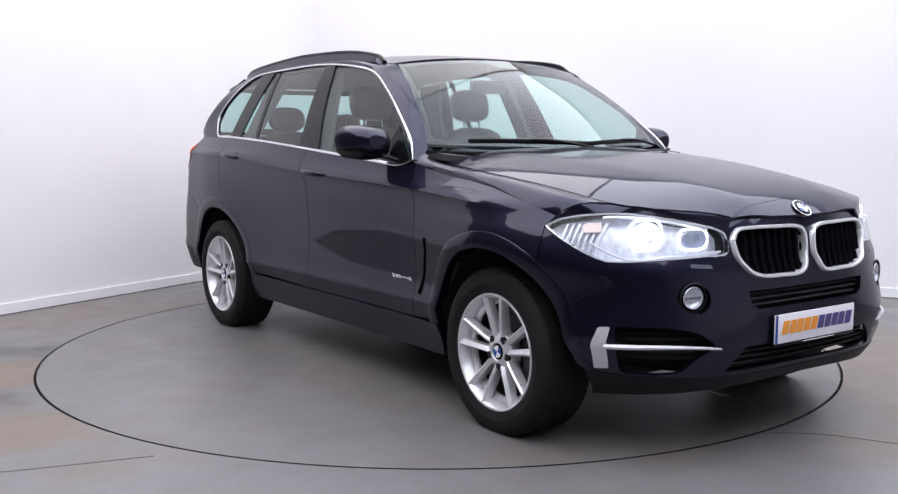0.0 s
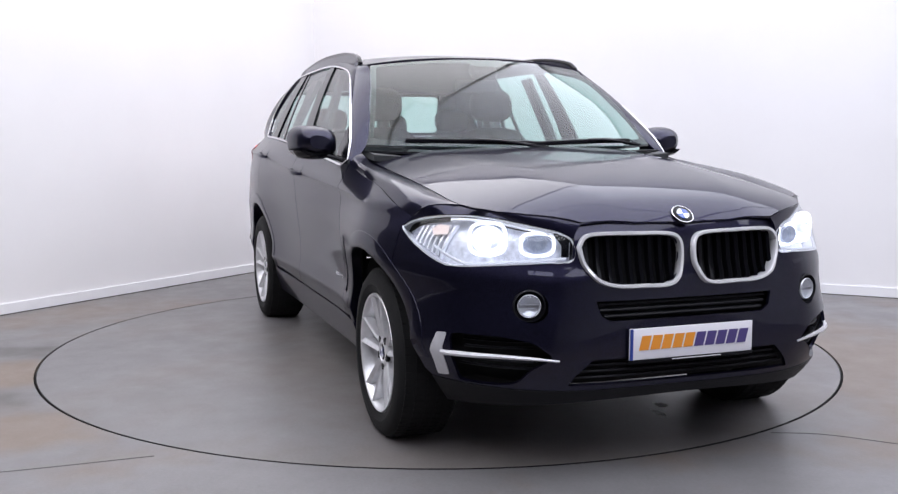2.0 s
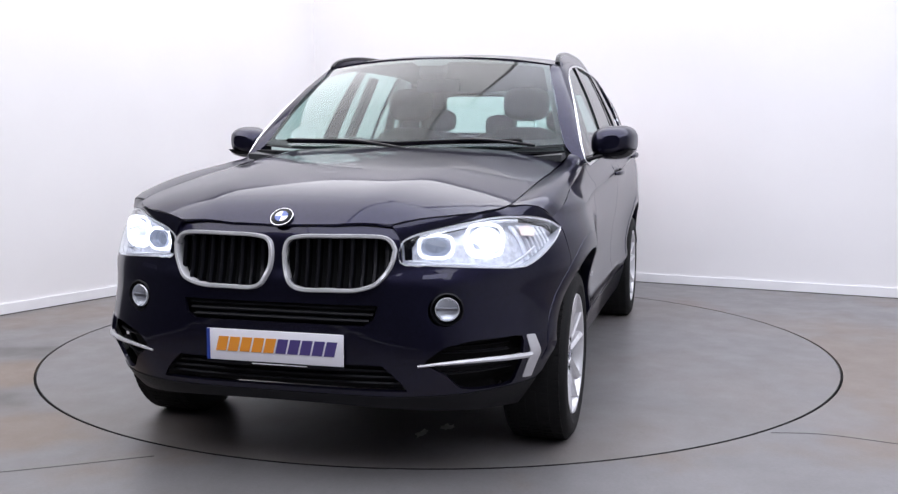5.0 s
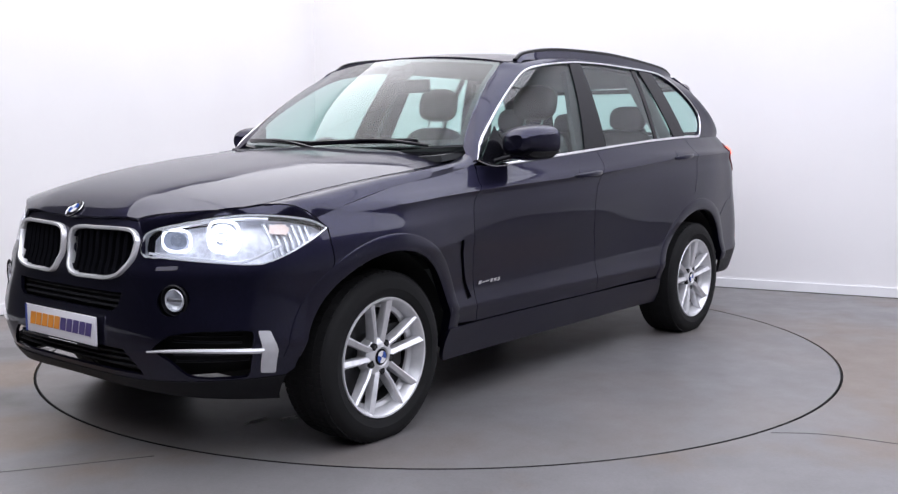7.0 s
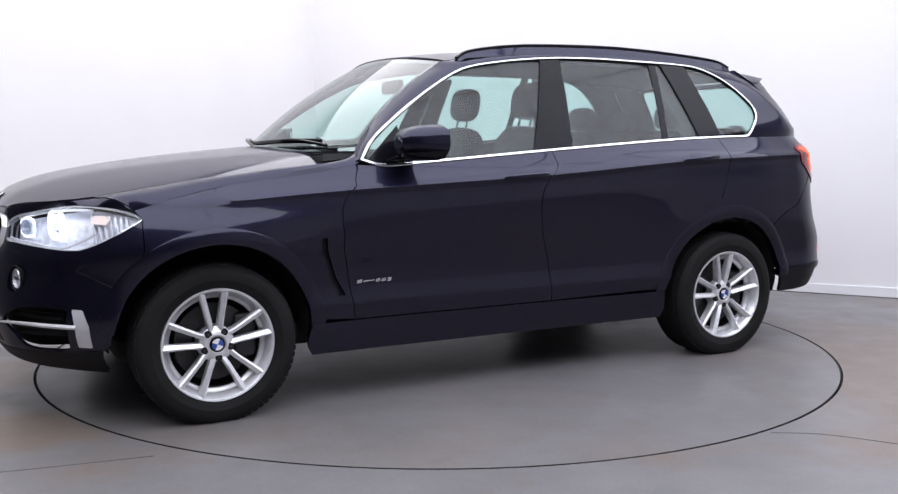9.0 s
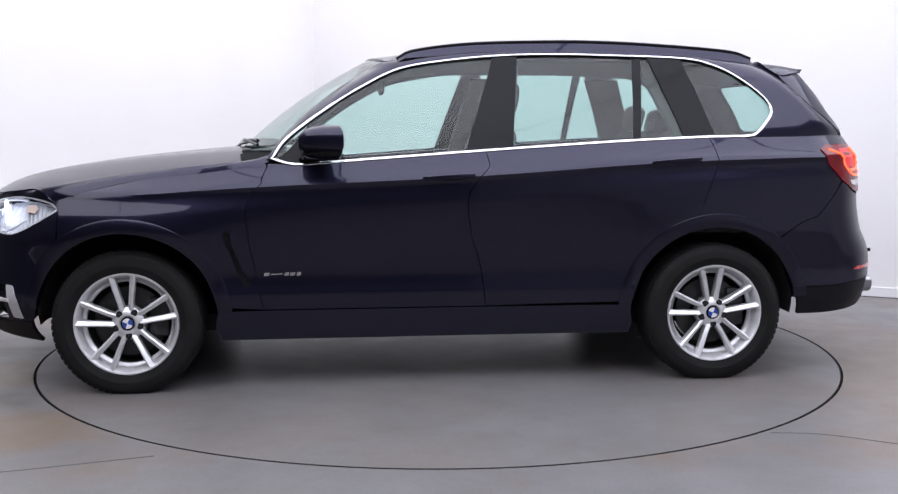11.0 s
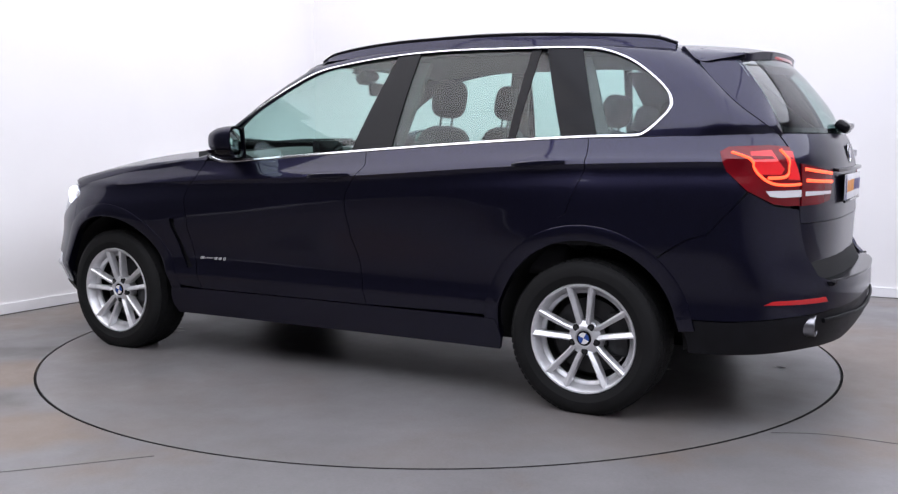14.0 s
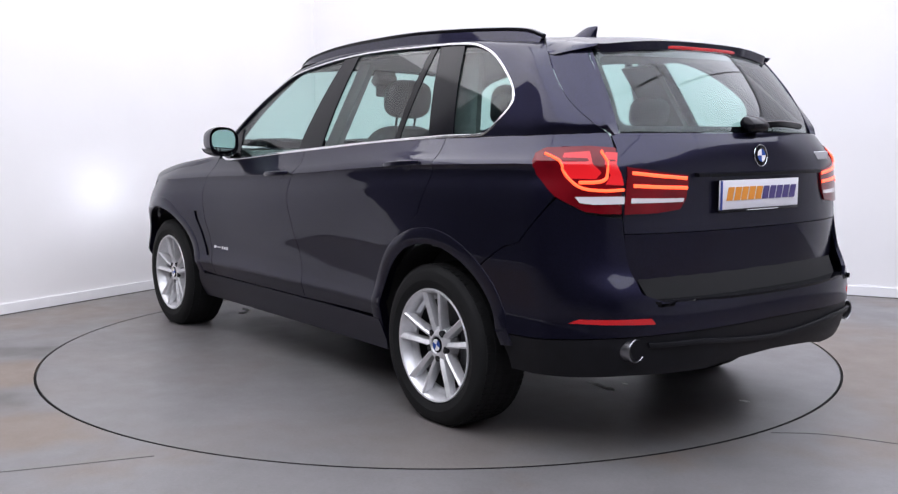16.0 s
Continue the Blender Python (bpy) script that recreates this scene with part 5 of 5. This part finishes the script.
def build_wheel():
    """One wheel, its outer face along +y, its hub at the origin."""
    wheel = part("wheel", lathe([(0.228, 0.075), (0.232, 0.095), (0.246, 0.112), (0.250, 0.118), (0.247, 0.124), (0.240, 0.122), (0.232, 0.112), (0.227, 0.095), (0.221, 0.085), (0.218, 0.070)], 72, "y"), ALLOY, car, "silver ten-spoke alloy wheel")
    part("barrel", lathe([(0.2175, 0.072), (0.210, 0.05), (0.205, 0.0), (0.205, -0.10), (0.222, -0.11), (0.226, 0.06)], 64, "y"), ALLOY_DARK, wheel)
    part("rim_step", lathe([(0.2178, 0.0735), (0.212, 0.066), (0.203, 0.060), (0.200, 0.050), (0.2045, 0.045)], 72, "y"), ALLOY, wheel)
    tyre = [(0.236, -0.11), (0.262, -0.127), (0.300, -0.131), (0.330, -0.124), (0.347, -0.108), (0.354, -0.085), (0.356, 0.0), (0.354, 0.085), (0.347, 0.108), (0.330, 0.123), (0.322, 0.1265), (0.300, 0.130), (0.285, 0.1305), (0.282, 0.1285), (0.262, 0.126), (0.252, 0.120), (0.247, 0.112)]
    casing = lathe(tyre, 96, "y")
    for v in casing.verts:
        v.co.z = max(v.co.z, 0.0015 - WHEEL_Z)
    part("tyre", casing, RUBBER, wheel, "black worn road tyre")
    blocks = bmesh.new()
    for i in range(72):
        a = 2 * math.pi * i / 72
        for y, w in ((-0.09, 0.030), (-0.045, 0.034), (0.0, 0.030), (0.045, 0.034), (0.09, 0.030)):
            m = Matrix.Rotation(a + 0.02 * (y * 20), 4, "Y") @ Matrix.Translation((0.3545 if abs(y) < 0.08 else 0.3515, y, 0))
            k = bmesh.ops.create_cube(blocks, size=1.0, matrix=m @ Matrix.Diagonal((0.006, w, 0.024, 1)))
    for v in blocks.verts:
        v.co.z = max(v.co.z, 0.001 - WHEEL_Z)
    part("tread", blocks, RUBBER, wheel)
    ribs = []
    for k in range(5):
        for s in (1, -1):
            a0 = 2 * math.pi * k / 5 + radians(4)
            bm = bmesh.new()
            rows = []
            for r, off, w, y, d in ((0.050, 0.019, 0.013, 0.090, 0.05), (0.10, 0.0255, 0.0125, 0.101, 0.05), (0.16, 0.0375, 0.0135, 0.109, 0.045), (0.240, 0.0535, 0.0155, 0.119, 0.035)):
                u = s * off
                row = []
                for du, dy in ((-w * 0.9, -d), (-w, -0.015), (-w * 0.92, -0.0075 if s > 0 else -0.002), (s * w * 0.35, 0.004), (w * 0.92, -0.002 if s > 0 else -0.0075), (w, -0.015), (w * 0.9, -d)):
                    row.append(bm.verts.new((u + du, y + dy, r)))
                rows.append(row)
            for p, q in zip(rows, rows[1:]):
                for i in range(6):
                    bm.faces.new((p[i], p[i + 1], q[i + 1], q[i]))
            bm.faces.new(rows[-1])
            bmesh.ops.recalc_face_normals(bm, faces=bm.faces)
            bmesh.ops.transform(bm, matrix=Matrix.Rotation(a0, 4, "Y"), verts=bm.verts)
            part("spoke", bm, ALLOY, wheel, sharp=25)
    part("hub", lathe([(0.0005, 0.092), (0.036, 0.092), (0.040, 0.098), (0.046, 0.098), (0.062, 0.092), (0.078, 0.080), (0.082, 0.05), (0.082, 0.0)], 48, "y"), ALLOY, wheel)
    for k in range(5):
        a = 2 * math.pi * (k + 0.5) / 5 + radians(4)
        m = Matrix.Rotation(a, 4, "Y") @ Matrix.Translation((0, 0.0, 0.060))
        hole = lathe([(0.0005, 0.0968), (0.0155, 0.0968), (0.0158, 0.08)], 16, "y")
        bmesh.ops.transform(hole, matrix=m, verts=hole.verts)
        part("bolt_hole", hole, DARK_VOID, wheel)
        bolt = lathe([(0.0005, 0.0985), (0.0075, 0.0985), (0.0075, 0.09)], 6, "y")
        bmesh.ops.transform(bolt, matrix=m, verts=bolt.verts)
        part("bolt", bolt, ALLOY_DARK, wheel)
    part("brake_disc", lathe([(0.0005, 0.035), (0.09, 0.035), (0.095, 0.02), (0.172, 0.02), (0.172, -0.005), (0.05, -0.005)], 48, "y"), ALLOY_DARK, wheel)
    part("rim_back", lathe([(0.175, -0.03), (0.206, -0.03)], 48, "y"), DARK_VOID, wheel)
    part("brake_caliper", rounded_box(0.10, 0.07, 0.20, 0.02, 2, Matrix.Translation((-0.14, 0.01, 0.02))), ALLOY_DARK, wheel)
    m = Matrix.Translation((0, 0.094, 0)) @ Matrix(((1, 0, 0, 0), (0, 0, 1, 0), (0, 1, 0, 0), (0, 0, 0, 1)))
    r = 0.0345
    part("cap", lathe([(0.0005, 0.0975), (0.030, 0.0965), (r, 0.094)], 32, "y"), GLOSS_BLACK, wheel)
    for k in range(4):
        bm = bmesh.new()
        pts = [(0, 0)] + [(0.026 * math.cos(a), 0.026 * math.sin(a)) for a in np.linspace(k * math.pi / 2 + 0.4, (k + 1) * math.pi / 2 + 0.4, 7)]
        bm.faces.new([bm.verts.new((x, 0.0992, z)) for x, z in pts])
        bmesh.ops.recalc_face_normals(bm, faces=bm.faces)
        part("cap_quarter", bm, BLUE if k % 2 else WHITE_ENAMEL, wheel)
    return wheel


def build_wheels():
    first = build_wheel()
    first.matrix_basis = pose(AXLE, 0.828, WHEEL_Z)
    for x, s, turn in ((-AXLE, 1, 0), (AXLE, -1, 0), (-AXLE, -1, 0)):
        m = pose(x, 0.828 * s, WHEEL_Z, 0, turn, 0) if s > 0 else pose(x, 0.828 * s, WHEEL_Z, 0, turn, 180)
        copy_thing(first, m)


def build_details():
    # door mirrors
    for s in (1, -1):
        flip = (lambda bm: bm) if s > 0 else mirrored
        rows = []
        for k in np.linspace(0, 1, 9):
            x = 0.462 + 0.165 * k
            f = math.sqrt(max(0.0, 1 - (k * 0.985) ** 2.4))
            rows.append([(x - 0.045 * u * (1 - k), 1.002 + 0.110 * (0.30 + 0.70 * f) * u - 0.012 * k, 1.218 + 0.083 * (0.25 + 0.75 * f) * v + 0.006 * u) for u, v in oval(1, 1, 28, 2.7)])
        bm = loft(rows, closed=True)
        bm.faces.new(bm.verts[-28:])
        bmesh.ops.recalc_face_normals(bm, faces=bm.faces)
        mirror = part("door_mirror", flip(bm), PAINT, car, "dark painted door mirror")
        rows = []
        for x, k in ((0.462, 0.80), (0.464, 0.985), (0.53, 1.0), (0.575, 0.93), (0.605, 0.78), (0.612, 0.60)):
            rows.append([(x - 0.045 * u * max(0.0, (0.62 - x) / 0.16), 1.002 + 0.111 * k * u, 1.218 + min(-0.040, 0.086 * k * v)) for u, v in oval(1, 1, 28, 2.7)])
        part("mirror_base", flip(loft(rows, closed=True)), GLOSS_BLACK, mirror, "gloss black mirror underside")
        glass_poly = [(1.002 + 0.092 * u, 1.224 + 0.062 * v) for u, v in oval(1, 1, 28, 2.7)]
        bm = bmesh.new()
        bm.faces.new([bm.verts.new((0.468 - 0.45 * (y - 1.002), y, z)) for y, z in glass_poly])
        part("mirror_glass", flip(bm), CHROME_MIRROR, mirror)
        arm = spline([(0.60, 0.855, 1.128), (0.575, 0.91, 1.146), (0.55, 0.96, 1.160)], 8)
        part("mirror_arm", flip(tube(arm, oval(0.045, 0.014, 12, 3), (0, 0, 1))), GLOSS_BLACK, mirror)
        sail = [(0.735, 1.135), (0.655, 1.122), (0.50, 1.130), (0.56, 1.30)]
        part("mirror_sail", flip(patch(sail, lift(upper, -0.006), (0.05, 0.05), 0.004)), GLOSS_BLACK, mirror)
        # door handles
        for x0, z0, x1, z1 in ((0.03, 1.043, -0.222, 1.058), (-1.122, 1.116, -1.372, 1.135)):
            pts = []
            for k in np.linspace(0, 1, 14):
                x, z = x0 + (x1 - x0) * k, z0 + (z1 - z0) * k
                p = Vector(side(x, z)) + Vector((0, 0.030 * math.sin(math.pi * k) ** 0.5 + 0.004, 0))
                pts.append(p)
            handle = part("door_handle", flip(tube(pts, oval(0.011, 0.0145, 10, 2.4), (0, 0, 1), sizes=[0.55 + 0.45 * math.sin(math.pi * k) ** 0.6 for k in np.linspace(0, 1, 14)])), PAINT, car)
            cx, cz = (x0 + x1) / 2, (z0 + z1) / 2
            cup = [(cx + 0.072 * u, cz + 0.002 + 0.040 * v) for u, v in oval(1, 1, 24)]
            part("handle_recess", flip(patch(ql(cup), lift(skin, 0.0015), (0.02, 0.02), 0.003)), PAINT, handle)
        # model badge on the door, as plain bars
        for x0, x1, h in ((0.812, 0.786, 0.016), (0.780, 0.722, 0.006), (0.714, 0.692, 0.016), (0.686, 0.662, 0.016), (0.654, 0.634, 0.018)):
            quad = [(x0, 0.575 - h / 2), (x1, 0.577 - h / 2), (x1 - 0.004, 0.577 + h / 2), (x0 - 0.004, 0.575 + h / 2)]
            part("badge_bar", flip(patch(ql(quad), lift(skin, 0.003), (0.03, 0.03), 0.003)), CHROME, car, "chrome model badge bar")
        # front wipers
    for y0, y1, x0 in ((-0.62, 0.02, 0.93), (0.02, 0.60, 0.95)):
        rows = []
        for k in np.linspace(0, 1, 10):
            y = y0 + (y1 - y0) * k
            p = Vector(screen(y, 0.035 + 0.015 * math.sin(math.pi * k)))
            rows.append(p + Vector((0.018, 0, 0.016)))
        wiper = part("wiper", tube(rows, oval(0.008, 0.012, 8), (0, 0, 1)), GLOSS_BLACK, car, "black windscreen wiper at rest")
        arm = [Vector(screen(y1 + 0.06, 0.01)) + Vector((0.03, 0, 0.005)), Vector(screen((y0 + y1) / 2 + 0.14, 0.035)) + Vector((0.03, 0, 0.026)), Vector(screen((y0 + y1) / 2, 0.045)) + Vector((0.022, 0, 0.026))]
        part("wiper_arm", tube(spline(arm, 10), oval(0.009, 0.008, 8), (0, 0, 1)), GLOSS_BLACK, wiper)
    scuttle = [(0.0, 1.02), (0.35, 1.0), (0.62, 0.93), (0.80, 0.83), (0.80, 0.70), (0.6, 0.80), (0.3, 0.93), (0.0, 0.96)]
    part("scuttle_panel", patch(scuttle + [(-a, b) for a, b in reversed(scuttle[1:-1])], lambda y, x: (x, y, 1.168 + 0.01 * (y / 0.8) ** 2), (0.1, 0.05), 0.01), BLACK_PLASTIC, car)


CHROME_MIRROR = material("mirror_glass", (0.50, 0.60, 0.60), 0.02, 1.0)


def build_cabin():
    # underbody and floor tub
    part("underbody", rounded_box(3.5, 1.36, 0.10, 0.03, 2, Matrix.Translation((0.1, 0, 0.30))), DARK_VOID, car)
    part("fuel_tank", rounded_box(0.9, 0.5, 0.12, 0.04, 3, Matrix.Translation((-0.75, -0.25, 0.235))), DARK_VOID, car)
    part("rear_silencer", rounded_box(0.4, 0.9, 0.14, 0.05, 3, Matrix.Translation((-2.1, 0, 0.40))), DARK_VOID, car)
    part("axle_beam", rounded_box(0.12, 1.4, 0.10, 0.03, 2, Matrix.Translation((-1.45, 0, 0.28))), DARK_VOID, car)
    part("axle_beam", rounded_box(0.12, 1.4, 0.10, 0.03, 2, Matrix.Translation((1.45, 0, 0.28))), DARK_VOID, car)
    part("engine_block", rounded_box(1.15, 0.9, 0.55, 0.06, 2, Matrix.Translation((1.55, 0, 0.68))), DARK_VOID, car)
    part("radiator", rounded_box(0.10, 1.30, 0.52, 0.02, 2, Matrix.Translation((1.98, 0, 0.60))), DARK_VOID, car)
    part("load_floor", rounded_box(0.95, 1.3, 0.12, 0.03, 2, Matrix.Translation((-1.85, 0, 0.78))), LEATHER, car)
    # headlining
    lines = [[(x, roof_y(x) * 0.93 * k, roof(x, roof_y(x) * k)[2] - 0.028) for k in np.linspace(-1, 1, 13)] for x in np.linspace(0.18, -1.95, 20)]
    part("headlining", loft(lines, 0.01), CABIN_GREY, car, "pale grey fabric headlining")
    # dashboard
    prof = [(0.98, 1.13), (0.80, 1.145), (0.66, 1.125), (0.55, 1.075), (0.50, 0.98), (0.52, 0.80), (0.60, 0.65)]
    lines = [[(x - 0.06 * (y / 0.8) ** 2, y, z + 0.012 * math.cos(y * 6)) for y in np.linspace(-0.80, 0.80, 17)] for x, z in spline(prof, 16)]
    part("dashboard", loft(lines, 0.03), DASH, car)
    hood = rounded_box(0.16, 0.34, 0.10, 0.04, 3, Matrix.Translation((0.62, -0.37, 1.135)))
    part("instrument_hood", hood, DASH, car)
    part("centre_display", rounded_box(0.02, 0.30, 0.12, 0.008, 2, Matrix.Translation((0.60, 0.0, 1.165))), GLOSS_BLACK, car)
    # steering wheel, on the car's right
    m = Matrix.Translation((0.44, -0.37, 1.06)) @ Matrix.Rotation(radians(-66), 4, "Y")
    rim = tube([(0.185 * math.cos(a), 0.185 * math.sin(a), 0) for a in np.linspace(0, 2 * math.pi, 40, endpoint=False)], oval(0.016, 0.014, 10), closed=True)
    bmesh.ops.transform(rim, matrix=m, verts=rim.verts)
    steer = part("steering_wheel", rim, LEATHER, car, "black leather steering wheel")
    part("steering_hub", rounded_box(0.15, 0.16, 0.05, 0.02, 3, m @ Matrix.Translation((0, 0, -0.02))), DASH, steer)
    for a in (0, 90, 270):
        part("steering_spoke", rounded_box(0.14, 0.04, 0.02, 0.006, 2, m @ Matrix.Rotation(radians(a + 180), 4, "Z") @ Matrix.Translation((0.11, 0, -0.01))), DASH, steer)
    # inner mirror and sensor pod
    pod = rounded_box(0.09, 0.15, 0.06, 0.02, 3, Matrix.Translation((0.30, 0, 1.600)) @ Matrix.Rotation(radians(38), 4, "Y"))
    part("sensor_pod", pod, DASH, car)
    part("inner_mirror", rounded_box(0.03, 0.25, 0.075, 0.014, 3, Matrix.Translation((0.20, 0, 1.525))), DASH, car)
    # seats
    for y, wide in ((0.37, 0.50), (-0.37, 0.50)):
        back = pillow(0.17, wide, 0.66, 3.6, Matrix.Translation((-0.38, y, 0.98)) @ Matrix.Rotation(radians(-14), 4, "Y"), 28)
        seat = part("front_seat", back, LEATHER, car, "dark leather front seat")
        part("seat_cushion", rounded_box(0.52, wide, 0.18, 0.06, 4, Matrix.Translation((-0.10, y, 0.66))), LEATHER, seat)
        part("headrest", pillow(0.11, 0.285, 0.205, 3.0, Matrix.Translation((-0.475, y, 1.445)) @ Matrix.Rotation(radians(-10), 4, "Y"), 24), LEATHER, seat)
        for d in (-0.06, 0.06):
            part("headrest_post", tube([(-0.44, y + d, 1.27), (-0.465, y + d, 1.38)], oval(0.007, 0.007, 8), (1, 0, 0)), CHROME, seat)
    for y, wide in ((0.46, 0.46), (0.0, 0.40), (-0.46, 0.46)):
        back = pillow(0.16, wide, 0.62, 4.0, Matrix.Translation((-1.33, y, 0.98)) @ Matrix.Rotation(radians(-18), 4, "Y"), 28)
        seat = part("rear_seat", back, LEATHER, car, "dark leather rear seat")
        part("seat_cushion", rounded_box(0.50, wide, 0.16, 0.05, 4, Matrix.Translation((-1.05, y, 0.66))), LEATHER, seat)
        part("headrest", pillow(0.10, 0.26 if y else 0.22, 0.16, 3.0, Matrix.Translation((-1.44, y, 1.365 if y else 1.325)) @ Matrix.Rotation(radians(-12), 4, "Y"), 24), LEATHER, seat)
        for d in (-0.05, 0.05):
            part("headrest_post", tube([(-1.41, y + d, 1.22), (-1.435, y + d, 1.29)], oval(0.006, 0.006, 8), (1, 0, 0)), CHROME, seat)
    # inner pillar trims and door cards
    pair("inner_pillar", loft([[(-0.26, 0.80, 1.12), (-0.40, 0.62, 1.62)], [(-0.40, 0.80, 1.14), (-0.50, 0.62, 1.62)]], 0.03), CABIN_GREY, car)
    pair("inner_pillar", loft([[(-1.32, 0.78, 1.2), (-1.14, 0.60, 1.62)], [(-1.52, 0.76, 1.2), (-1.36, 0.60, 1.62)]], 0.03), CABIN_GREY, car)
    pair("door_card", patch([(0.70, 0.45), (0.70, 1.07), (-0.30, 1.13), (-1.30, 1.18), (-2.1, 1.2), (-2.1, 0.75), (-1.0, 0.75), (-1.0, 0.45)], lambda x, z: (x, min(0.80, upper(x, max(z, 1.0))[1] - 0.09), z), (0.3, 0.3), 0.02), DASH, car)


build_flanks()
PANES = build_upper()
build_front()
build_rear()
build_wheels()
build_details()
build_cabin()


def motions():
    turns = [(0.0, 0.0), (0.5, 1.53), (1.0, 4.76), (1.5, 9.28), (2.0, 15.31), (2.5, 21.03), (3.0, 27.15), (3.5, 32.85), (4.0, 39.0), (4.5, 44.66), (5.0, 50.6), (5.5, 56.5), (6.0, 62.4), (6.5, 68.35), (7.0, 74.29), (7.5, 79.96), (8.0, 85.98), (8.5, 91.51), (9.0, 97.53), (9.5, 103.0), (10.0, 108.5), (10.5, 114.0), (11.0, 119.45), (11.5, 124.91), (12.0, 130.89), (12.5, 136.67), (13.0, 142.78), (13.5, 148.41), (14.0, 154.41), (14.5, 160.06), (15.0, 166.11), (15.5, 171.69), (16.0, 177.71)]
    walk(turntable, [(t, pose(0, 0, 0, 0, 0, -55.1 - a)) for t, a in turns])
    walk(car, [(t, pose(0, 0, 0, 0, 0, -55.1 - a) @ pose(0.15, 0.092, 0.0)) for t, a in turns])


motions()
